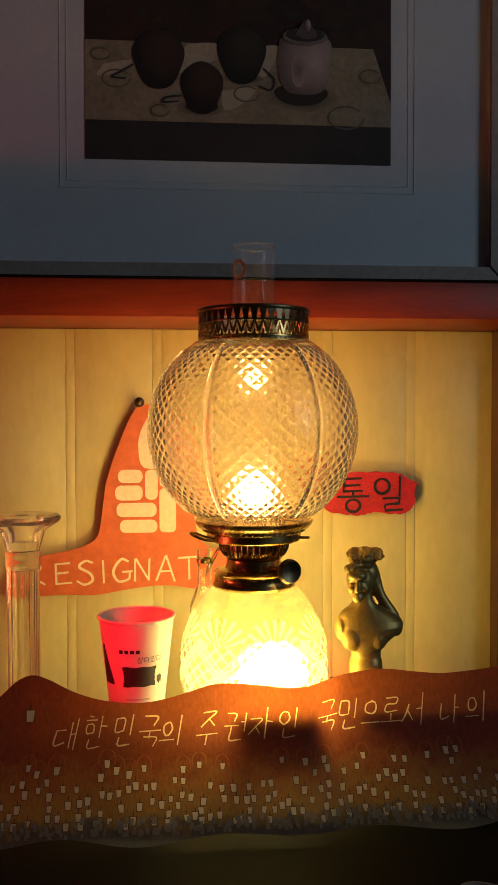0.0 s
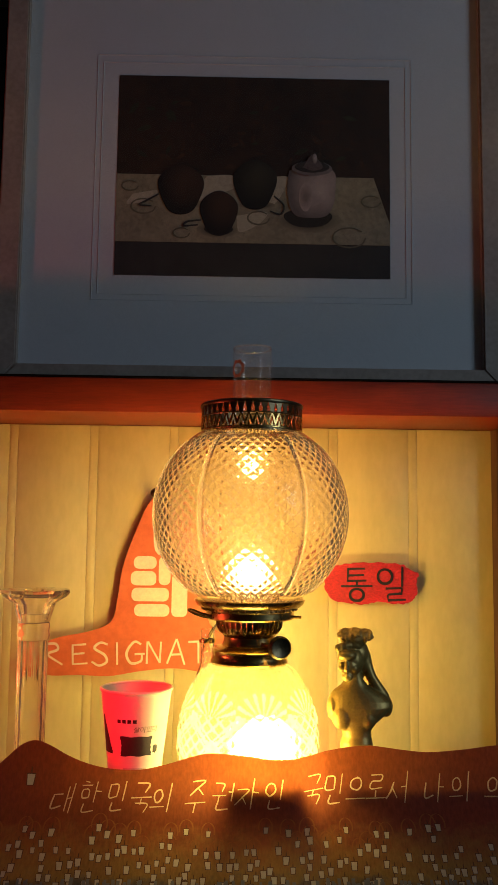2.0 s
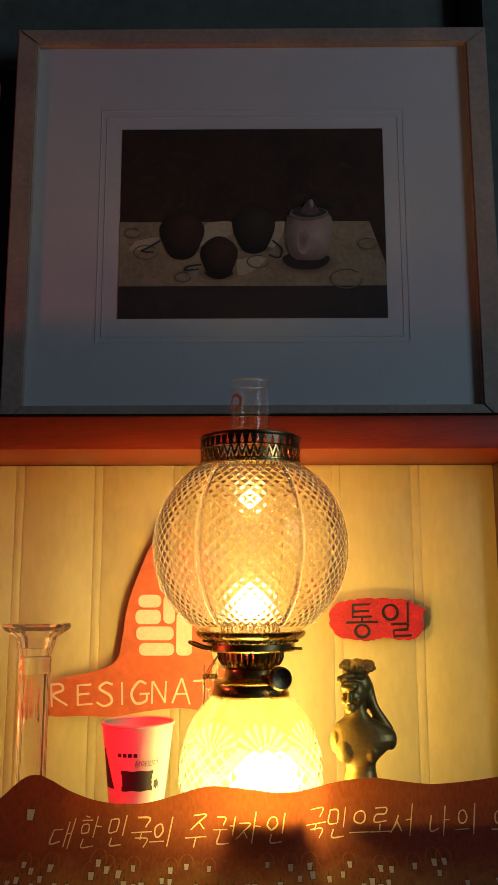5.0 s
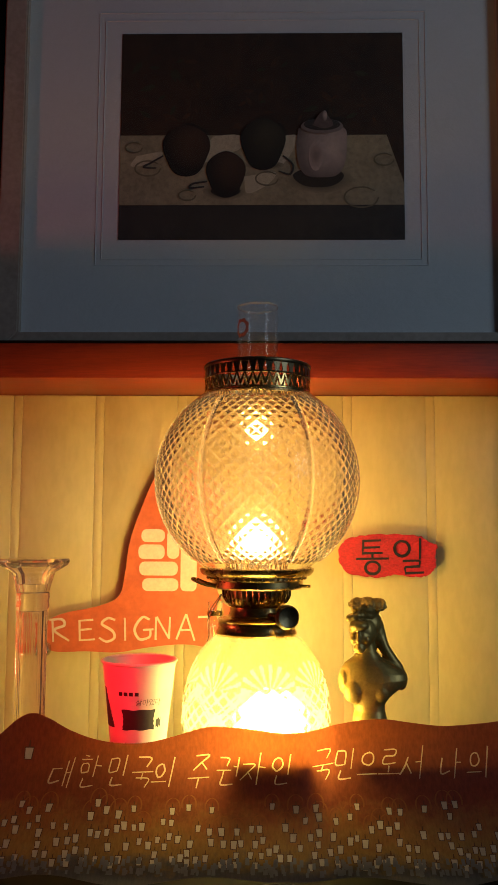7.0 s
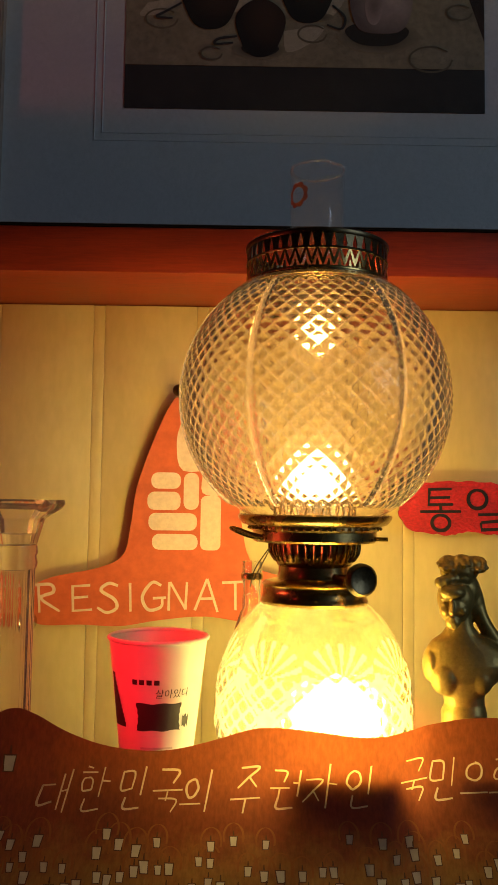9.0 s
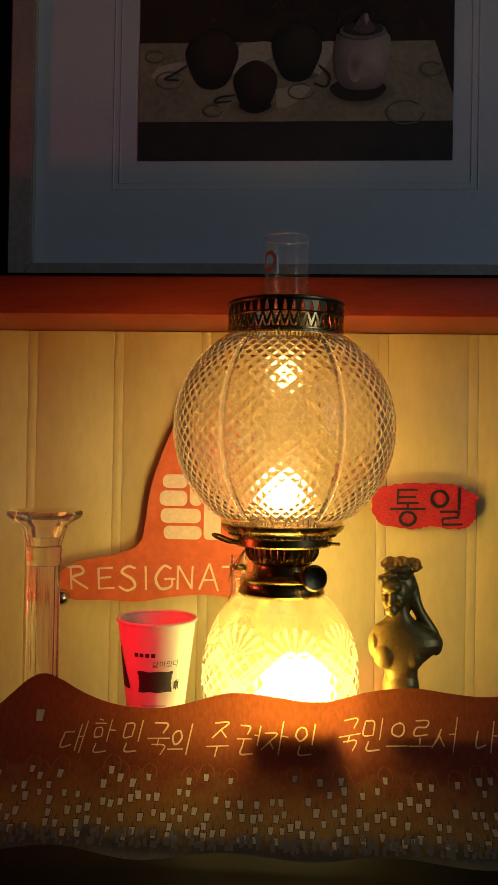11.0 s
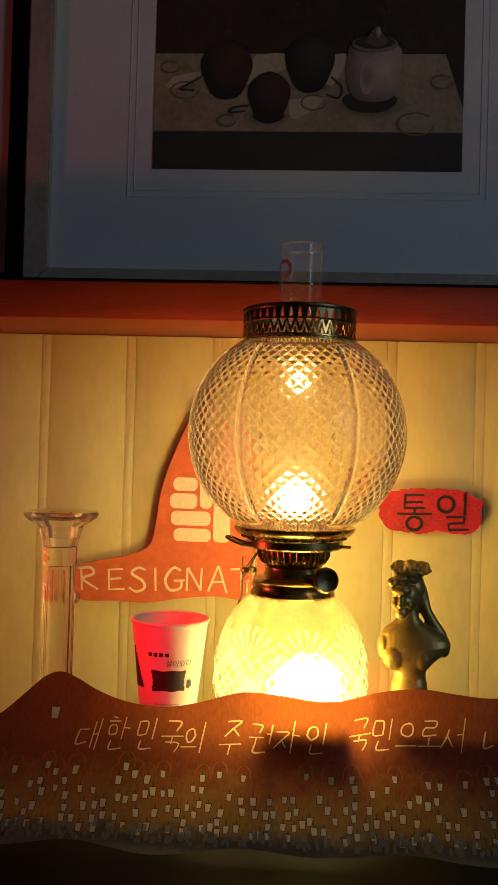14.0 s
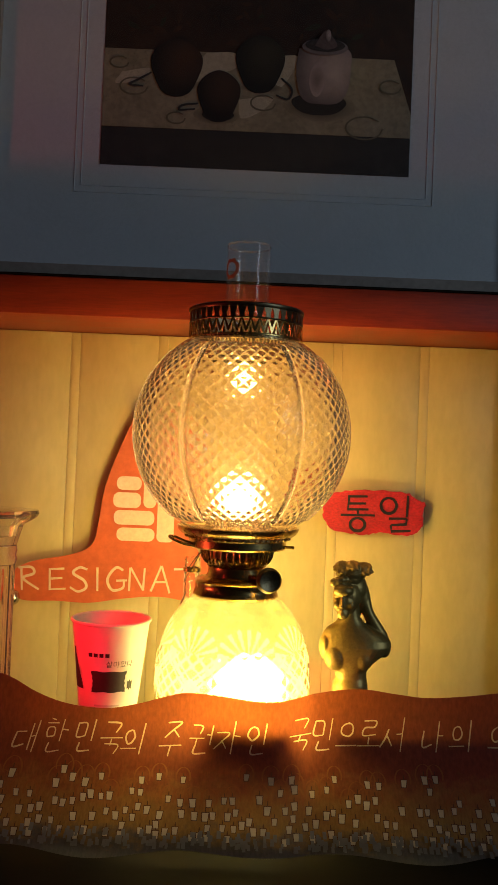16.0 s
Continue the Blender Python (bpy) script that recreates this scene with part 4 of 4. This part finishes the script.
# ---- paper cup ----
def paper_cup():
    cx, cy, z0, z1, r0, r1 = 0.0795, 0.937, 0.885, 0.980, 0.0262, 0.0368
    stand = solid("cardboard_box", box(0.052, 0.107, 0.914, 0.968, TABLE, 0.885, 0.001), CARDBOARD, "low pale cardboard box under the paper cup", "box")
    cup = thing("paper_cup", "white paper cup with black print, lit red on one side", "cup", (cx, cy, z0))
    R = lambda z: r0 + (r1 - r0) * (z - z0) / (z1 - z0)
    part("wall", lathe([(r0, z0), (R(z1 - 0.002), z1 - 0.002), (r1 - 0.0012, z1 - 0.002), (r0 - 0.0006, z0 + 0.006), (0.0, z0 + 0.006)], (cx, cy, 0), 72), CUP, cup)
    part("rim", lathe([(r1 + 0.0016 * math.cos(a), z1 - 0.0012 + 0.0016 * math.sin(a)) for a in [2 * math.pi * k / 10 for k in range(10)]], (cx, cy, 0), 72, closed=True), CUP, cup, "rolled paper rim")

    def lift(u, v, h):
        a = -math.pi / 2 + u / 0.032
        r = R(v) + 0.0002 + h
        return (cx + r * math.cos(a), cy + r * math.sin(a), v)

    def patch(u0, u1, v0, v1, bm, n=10, wav=0.0):
        rows = []
        for k in range(n + 1):
            u = u0 + (u1 - u0) * k / n
            w = wav * math.sin(k * 2.6)
            rows.append((bm.verts.new(lift(u, v0 + w, 0.0002)), bm.verts.new(lift(u, v1 - w, 0.0002))))
        for a, b in zip(rows, rows[1:]):
            bm.faces.new((a[0], b[0], b[1], a[1]))

    bm = bmesh.new()
    n = 14
    rows = []
    for j in range(n + 1):
        v = 0.9165 + 0.0195 * j / n
        bite = 0.0016 * math.sin(math.pi * j / n) + 0.0004 * math.sin(1.9 * j)
        rows.append([bm.verts.new(lift(-0.0130 + bite + (0.0345 - 2 * bite) * k / 24, v + 0.0004 * math.sin(k * 0.55) * (2 * j / n - 1), 0.0002)) for k in range(25)])
    for a, b in zip(rows, rows[1:]):
        for k in range(24):
            bm.faces.new((a[k], a[k + 1], b[k + 1], b[k]))
    part("print", bm, BLACK_INK, cup, "black printed block", 60)
    bm = bmesh.new()
    patch(0.0228, 0.0285, 0.9185, 0.9265, bm, 4, 0.0015)
    part("side_print", bm, BLACK_INK, cup, "", None)
    bm = bmesh.new()
    for k in range(12):
        t = k / 11
        w = 0.0065 * (0.45 + 0.55 * math.sin(math.pi * min(1, t * 1.1)) ** 0.7)
        patch(-0.0335 - 0.006 + 0.002 * t, -0.0335 + 0.010 * (1 - t) ** 2 - 0.0015 + w * 0.6, 0.9175 + 0.0345 * t, 0.9175 + 0.0345 * t + 0.0034, bm, 4)
    part("side_print", bm, BLACK_INK, cup, "dark printed shape", None)
    for k in range(4):
        bm = bmesh.new()
        patch(-0.0150 + 0.0052 * k, -0.0150 + 0.0052 * k + 0.0036, 0.9492, 0.9528, bm, 2)
        part("lettering_bar", bm, BLACK_INK, cup, "", None)
    bm = bmesh.new()
    patch(-0.010, 0.016, 0.9030, 0.9046, bm, 8)
    part("lettering_bar", bm, ink("grey_print", (0.35, 0.33, 0.31), (0.42, 0.40, 0.38)), cup, "pale printed bar", None)
    text = bpy.data.curves.new("words", "FONT")
    text.body, text.size, text.align_x = "살아있다", 0.0068, "LEFT"
    text.shear = 0.12
    probe = new("words", text)
    me = probe.evaluated_get(bpy.context.evaluated_depsgraph_get()).to_mesh()
    bm = bmesh.new()
    bm.from_mesh(me)
    probe.to_mesh_clear()
    bpy.data.objects.remove(probe)
    for v in bm.verts:
        v.co = lift(0.0010 + v.co.x, 0.9405 + v.co.y, 0.0003)
    part("lettering", bm, BLACK_INK, cup, "black printed words", None)


paper_cup()


# ---- glass candle holder ----
def candle_holder():
    cx, cy = -0.029, 0.930
    o = thing("glass_candle_holder", "tall clear glass candle holder with a scalloped dish and fluted stem", "candle holder", (cx, cy, TABLE))
    flute = lambda a, i: 1 + 0.045 * math.cos(14 * a)
    scallop = lambda a, i: 1 + 0.03 * math.cos(10 * a)
    part("foot", lathe([(0.0, TABLE), (0.042, TABLE), (0.043, TABLE + 0.006), (0.030, TABLE + 0.014), (0.016, TABLE + 0.022), (0.0, TABLE + 0.022)], (cx, cy, 0), 64), HOLDER_GLASS, o, shadow=False)
    part("stem", lathe([(0.0, TABLE + 0.0225), (0.0155, TABLE + 0.0225), (0.0150, 0.90), (0.0152, 1.028), (0.0, 1.028)], (cx, cy, 0), 112, wave=flute), HOLDER_GLASS, o, "fluted clear glass stem", 50, shadow=False)
    part("knop", lathe([(0.0, 1.0285), (0.0160, 1.0285), (0.0172, 1.033), (0.0160, 1.0375), (0.0172, 1.041), (0.0165, 1.046), (0.0150, 1.0465), (0.0, 1.0465)], (cx, cy, 0), 48), HOLDER_GLASS, o, "", 50, shadow=False)
    part("socket", lathe([(0.0, 1.0470), (0.0160, 1.0470), (0.0185, 1.056), (0.0215, 1.066), (0.0335, 1.0735), (0.0358, 1.0770), (0.0350, 1.0800), (0.0300, 1.0800), (0.0180, 1.0770), (0.0130, 1.066), (0.0120, 1.056), (0.0, 1.055)], (cx, cy, 0), 80, wave=scallop), HOLDER_GLASS, o, "scalloped clear glass dish", 40, shadow=False)


candle_holder()


def vial():
    """Slim bottle that stands behind the lamp."""
    o = thing("glass_bottle", "slim clear glass bottle standing behind the lamp", "bottle", (0.150, 1.030, TABLE))
    outer = [(0.0, TABLE), (0.0170, TABLE), (0.0185, TABLE + 0.004), (0.0185, 0.940), (0.0160, 0.968), (0.0085, 0.990), (0.0075, 1.010), (0.0085, 1.014), (0.0085, 1.030), (0.0065, 1.030), (0.0060, 0.992), (0.0150, 0.964), (0.0170, 0.938), (0.0170, TABLE + 0.005), (0.0, TABLE + 0.005)]
    part("body", lathe(outer, (0.150, 1.030, 0), 40), CLEAR, o, "", 40, shadow=False)
    part("collar", lathe([(0.0086, 1.0145), (0.0096, 1.0150), (0.0096, 1.0195), (0.0086, 1.0200)], (0.150, 1.030, 0), 40, closed=True), BRASS, o, "thin gilt band")


vial()


# ---- bust ----
def bust():
    solid("dark_box", box(0.284, 0.56, 0.8870, 1.00, TABLE, 0.893, 0.001), DARK, "dark wooden box under the small bust", "box")
    bm = bmesh.new()
    x, y = 0.3125, 0.949

    def blob(dx, dy, z, rx, ry, rz, turn=0.0, lean=0.0):
        m = Matrix.Translation((x + dx, y + dy, z)) @ Euler((0, radians(lean), radians(turn))).to_matrix().to_4x4() @ Matrix.Diagonal((rx, ry, rz, 1))
        bmesh.ops.create_uvsphere(bm, u_segments=24, v_segments=16, radius=1, matrix=m)

    rows = [(0.893, 0.292, 0.332, 0.018), (0.902, 0.293, 0.331, 0.018), (0.908, 0.296, 0.328, 0.015), (0.914, 0.2945, 0.3290, 0.0155), (0.924, 0.2945, 0.3285, 0.0155), (0.930, 0.297, 0.3270, 0.0135), (0.936, 0.2960, 0.3270, 0.0135),
            (0.941, 0.2925, 0.3300, 0.0150), (0.947, 0.2860, 0.3370, 0.0165), (0.954, 0.2815, 0.3450, 0.0170), (0.960, 0.2808, 0.3505, 0.0165), (0.966, 0.2822, 0.3495, 0.0150), (0.972, 0.2835, 0.3430, 0.0130),
            (0.977, 0.2870, 0.3340, 0.0115), (0.982, 0.2945, 0.3240, 0.0100), (0.988, 0.2990, 0.3190, 0.0085), (0.996, 0.2995, 0.3170, 0.0080), (1.004, 0.2995, 0.3165, 0.0080)]
    rings = []
    for z, u0, u1, d in rows:
        rings.append([bm.verts.new(((u0 + u1) / 2 + (u1 - u0) / 2 * math.copysign(abs(math.cos(0.1963 * k)) ** 0.85, math.cos(0.1963 * k)), y - 0.002 + d * math.sin(0.1963 * k), z)) for k in range(32)])
    for a, b in zip(rings, rings[1:]):
        for k in range(32):
            bm.faces.new((a[k], a[(k + 1) % 32], b[(k + 1) % 32], b[k]))
    bm.faces.new(rings[0][::-1]), bm.faces.new(rings[-1])
    at = lambda u: u - x
    # breasts, shoulders and cut arms
    for u, dy, z, a, b, c in ((0.2960, -0.0095, 0.9500, 0.0116, 0.0098, 0.0128), (0.3205, -0.0095, 0.9500, 0.0118, 0.0098, 0.0128), (0.3080, -0.0075, 0.9620, 0.0180, 0.0080, 0.0110), (0.2860, -0.002, 0.9590, 0.0058, 0.0105, 0.0130), (0.3435, 0.000, 0.9600, 0.0068, 0.0105, 0.0110), (0.3080, -0.004, 0.9720, 0.0140, 0.0090, 0.0070)):
        blob(at(u), dy, z, a, b, c)
    # neck, skull, jaw and features, turned a little towards the lamp
    blob(at(0.3075), -0.001, 0.9860, 0.0072, 0.0080, 0.0140, 0, 6)
    for u, dy, z, a, b, c in ((0.3055, -0.002, 1.0090, 0.0140, 0.0155, 0.0165), (0.3025, -0.0085, 1.0030, 0.0110, 0.0105, 0.0130), (0.3005, -0.0140, 0.9925, 0.0058, 0.0055, 0.0056), (0.2955, -0.0145, 1.0010, 0.0044, 0.0040, 0.0048), (0.3070, -0.0150, 1.0010, 0.0046, 0.0040, 0.0048),
                              (0.2990, -0.0190, 1.0035, 0.0016, 0.0026, 0.0056), (0.2988, -0.0206, 1.0000, 0.0019, 0.0018, 0.0016), (0.2995, -0.0178, 0.9958, 0.0028, 0.0018, 0.0009), (0.2997, -0.0176, 0.9938, 0.0024, 0.0018, 0.0010),
                              (0.2945, -0.0143, 1.0096, 0.0040, 0.0030, 0.0012), (0.3050, -0.0150, 1.0096, 0.0042, 0.0030, 0.0012), (0.2948, -0.0142, 1.0060, 0.0030, 0.0030, 0.0016), (0.3050, -0.0150, 1.0060, 0.0032, 0.0030, 0.0016), (0.3000, -0.0150, 1.0145, 0.0095, 0.0060, 0.0056)):
        blob(at(u), dy, z, a, b, c)
    # hair: waves swept back from the brow, a mass behind, a looped knot on top
    for k in range(9):
        t = k / 8
        blob(at(0.2905 + 0.030 * t), -0.0125 + 0.010 * t * t + 0.003 * abs(t - 0.3), 1.0195 + 0.0050 * math.sin(math.pi * min(1, t + 0.15)), 0.0034, 0.0042, 0.0040, 20 * k)
    blob(at(0.3120), 0.004, 1.0150, 0.0135, 0.0150, 0.0150, 0, 14), blob(at(0.3075), -0.001, 1.0250, 0.0125, 0.0125, 0.0090)
    for cx, cz, r, sq in ((0.2995, 1.0355, 0.0062, 0.9), (0.3200, 1.0350, 0.0068, 0.85), (0.3095, 1.0375, 0.0048, 0.8)):
        for k in range(12):
            a = 2 * math.pi * k / 12
            blob(at(cx + r * 0.75 * math.cos(a)), -0.006 + 0.003 * math.sin(a), cz + r * sq * 0.75 * math.sin(a), 0.0026, 0.0056, 0.0026, 40 * k)
        blob(at(cx), -0.005, cz, r * 0.85, 0.0058, r * 0.75)
    blob(at(0.3130), 0.006, 0.9960, 0.0085, 0.0080, 0.0150), blob(at(0.3210), 0.004, 1.0060, 0.0075, 0.0080, 0.0150), blob(at(0.3085), -0.002, 1.0295, 0.0150, 0.0118, 0.0080)
    # tail of hair that falls to the shoulder, clear of the neck
    for k in range(20):
        t = k / 19
        blob(at(0.3205 + 0.0060 * t + 0.0145 * t * t), 0.004 - 0.004 * t, 1.0140 - 0.044 * t, 0.0066 - 0.0012 * t + 0.0006 * math.sin(9 * t), 0.0060, 0.0066)
    o = solid("bust_statuette", bm, BRONZE, "small gilded bronze bust of a classical woman", "statuette", smooth=80)
    r = o.modifiers.new("join", "REMESH")
    r.mode, r.voxel_size, r.use_smooth_shade = "VOXEL", 0.0009, True
    s = o.modifiers.new("soften", "SMOOTH")
    s.factor, s.iterations = 0.5, 3


bust()
# unseen; shaped and placed to cast the dark block shadow on the banner
stand = thing("shade_stand", "unseen dark stand placed behind the banner to shade it", "stand", (0.209, 0.8775, TABLE))
part("top", box(0.177, 0.2445, 0.8742, 0.8835, 0.8700, 0.8965, 0.0010), DARK, stand)
for x in (0.185, 0.240):
    part("leg", box(x - 0.003, x + 0.003, 0.8745, 0.8805, TABLE, 0.8700, 0.0006), DARK, stand)


# ---- printed paper banner ----
PROFILE = spline([(0.8725, 0.942), (0.8715, 0.913), (0.8660, 0.887), (0.8460, 0.8605), (0.8140, 0.8240), (0.7960, 0.8145), (0.7800, 0.8128)], 10)


def even(points, n=61):
    """The same line in even steps."""
    run = [0.0]
    for a, b in zip(points, points[1:]):
        run.append(run[-1] + (b - a).length)
    out = []
    for k in range(n):
        want = run[-1] * k / (n - 1)
        i = min(max(j for j, q in enumerate(run) if q <= want + 1e-9), len(run) - 2)
        out.append(points[i].lerp(points[i + 1], (want - run[i]) / (run[i + 1] - run[i])))
    return out, run[-1]


PROFILE, HEIGHT = even(PROFILE)


def banner_at(x, v, h=0.0):
    """A place on the banner's sheet: v runs from its foot, 0, to its head, 1."""
    q = (1 - v) * (len(PROFILE) - 1)
    i = min(int(q), len(PROFILE) - 2)
    i = max(i, 0)
    p = PROFILE[i].lerp(PROFILE[i + 1], q - i)
    d = (PROFILE[i + 1] - PROFILE[i]).normalized()
    back = 0.020 * min(1.0, max(0.0, (LAMP.x - x - 0.08) / 0.10)) * v * v
    back += 0.020 * min(1.0, max(0.0, (x - 0.240) / 0.030)) * v
    return Vector((x, p.x + back + d.y * h, p.y - d.x * h))


def banner():
    head = spline([(-0.13, 0.60), (-0.105, 0.62), (-0.083, 0.70), (-0.066, 0.745), (-0.045, 0.85), (-0.028, 0.935), (-0.014, 0.962), (0.002, 0.935), (0.02, 0.885), (0.045, 0.842), (0.07, 0.825), (0.095, 0.832), (0.122, 0.872), (0.15, 0.918), (0.17, 0.922), (0.2, 0.905), (0.223, 0.892), (0.26, 0.905), (0.295, 0.938), (0.32, 0.946), (0.345, 0.93), (0.375, 0.915), (0.41, 0.93), (0.445, 0.956), (0.48, 0.95), (0.53, 0.92), (0.60, 0.90)], 6)
    foot = lambda x: 0.140 + 0.05 * x + 0.022 * math.sin(x * 46 + 0.6) + 0.010 * math.sin(x * 27 + 2)
    o = thing("banner", "orange painted paper banner with brushed words and rows of printed candles", "banner", (0.23, 0.85, TABLE))
    bm = bmesh.new()
    uv = bm.loops.layers.uv.new("uv")
    n = 34
    cols = []
    for p in head:
        f = foot(p.x)
        cols.append([bm.verts.new(banner_at(p.x, f + (p.y - f) * k / n, 0.0004 * math.sin(p.x * 60) * 1.5)) for k in range(n + 1)])
    spots = {v: (p.x * 4, foot(p.x) + (p.y - foot(p.x)) * k / n) for c, p in zip(cols, head) for k, v in enumerate(c)}
    for a, b in zip(cols, cols[1:]):
        for k in range(n):
            face = bm.faces.new((a[k], b[k], b[k + 1], a[k + 1]))
            for loop in face.loops:
                loop[uv].uv = spots[loop.vert]
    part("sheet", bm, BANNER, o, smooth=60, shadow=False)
    lift = lambda u, v, h: banner_at(u, v, 0.0010 + h)
    rng = random.Random(11)
    S = syllable
    words = [S("d", "ae"), S("h", "a", "n"), S("m", "i", "n"), S("g", "u", "g"), S("o", "ui"), None, S("j", "u"), S("g", "wo", "n"), S("j", "a"), S("o", "i", "n"), None,
             S("g", "u", "g"), S("m", "i", "n"), S("o", "eu"), S("r", "o"), S("s", "eo"), None, S("n", "a"), S("o", "ui"), None, S("o", "ui")]
    SPREAD = (0.003, 0.0050, 0.009, 0.008, 0.005, 0.002, 0.004, 0.003, 0.006, 0.008, 0.006, 0.004, 0.0, -0.003, -0.002, 0.0, 0.0)
    rise = lambda u: 0.0085 * min(1.0, max(0.0, u / 0.16)) + 0.026 * max(0.0, u - 0.20)
    row = lambda u, v, h: lift(u, TEXT + (v + rise(u)) / HEIGHT, h)
    for bm in write(words, 0.003, 0.0, 0.0216, 0.0236, 0.0015, row, slant=0.2, rng=rng, gap=0.5, tall=1.2, nudge=SPREAD):
        part("letter", bm, HAND_INK, o, "", None)
    tiny = bmesh.new()

    def candle(u, v, s, halo):
        bm = bmesh.new()
        k = 1 / HEIGHT
        t = rng.uniform(-0.15, 0.15) * s
        if halo:
            stroke([(u + 1.45 * s * math.cos(radians(q)), v + k * (1.3 * s + 2.0 * s * math.sin(radians(q)))) for q in range(-20, 201, 22)], 0.0016, lambda a, b, h: lift(a, b, h - 0.0007), bm, 0.0001)
        for f in bm.faces:
            f.material_index = 2
        quad = lambda pts, h: bm.faces.new([bm.verts.new(lift(u + a, v + k * b, h)) for a, b in pts])
        quad([(-0.50 * s, -0.1 * s), (0.50 * s, -0.1 * s), (0.64 * s + t, 1.42 * s), (-0.64 * s + t, 1.42 * s)], 0.0003).material_index = 1
        quad([(-0.38 * s, 0), (0.38 * s, 0), (0.5 * s + t, 1.28 * s), (-0.5 * s + t, 1.28 * s)], 0.0005).material_index = 0
        quad([(-0.12 * s + t, 1.45 * s), (0.12 * s + t, 1.45 * s), (0.06 * s + t, 2.15 * s), (-0.06 * s + t, 2.15 * s)], 0.0005).material_index = 1
        part("printed_candle", bm, [CUP_INK, LINE_INK, HALO_INK], o, "", None, shadow=False)

    rows = []
    while len(rows) < 250:
        u, v = rng.uniform(-0.12, 0.59), 0.20 + 0.31 * rng.random() ** 1.25
        if v > 0.40 and rng.random() < 0.7:
            continue
        if all(abs(u - a) > 0.0055 or abs(v - b) > 0.042 for a, b in rows):
            rows.append((u, v))
    for u, v in sorted(rows, key=lambda q: -q[1]):
        candle(u, v, 0.0050 * rng.uniform(0.8, 1.1), v > 0.36)
    candle(-0.0150, 0.735, 0.0075, False)
    for k in range(420):
        u, v = rng.uniform(-0.125, 0.595), rng.uniform(0.165, 0.235)
        s = 0.004 * rng.uniform(0.6, 1.1)
        stroke([(u, v), (u + rng.uniform(-0.1, 0.1) * s, v + s * 1.5 / HEIGHT)], s, lift, tiny, 0.0006, False, 0.8)
    tagged(part("far_candle_print", tiny, DEEP_INK, o, "dense slate-grey printed candle cups", None), kind="stuff")


TEXT = 0.585
banner()

# ---- small things ----
lampet = thing("spot_lamp", "small dark clip lamp with a glowing red bulb", "lamp", (-0.235, 0.582, TABLE))
part("base", lathe([(0.0, TABLE), (0.045, TABLE), (0.045, TABLE + 0.008), (0.012, TABLE + 0.016), (0.0, TABLE + 0.016)], (-0.235, 0.582, 0), 32), DARK, lampet)
part("pole", tube([(-0.235, 0.582, TABLE + 0.015), (-0.235, 0.582, 1.214)], 0.005, 10, smooth=False), DARK, lampet)
bm = bmesh.new()
bmesh.ops.create_uvsphere(bm, u_segments=20, v_segments=12, radius=0.009, matrix=Matrix.Translation((-0.213, 0.593, 1.210)))
part("bulb", bm, RED_LED, lampet, "glowing red bulb", 60, shadow=False)
solid("cable", tube([(0.30, 0.62, TABLE + 0.003), (0.318, 0.66, TABLE + 0.003), (0.322, 0.70, TABLE + 0.003), (0.345, 0.72, TABLE + 0.003), (0.375, 0.70, TABLE + 0.003), (0.40, 0.65, TABLE + 0.003)], 0.0022, 8), CABLE, "thin grey cable lying on the dark table", "cable")
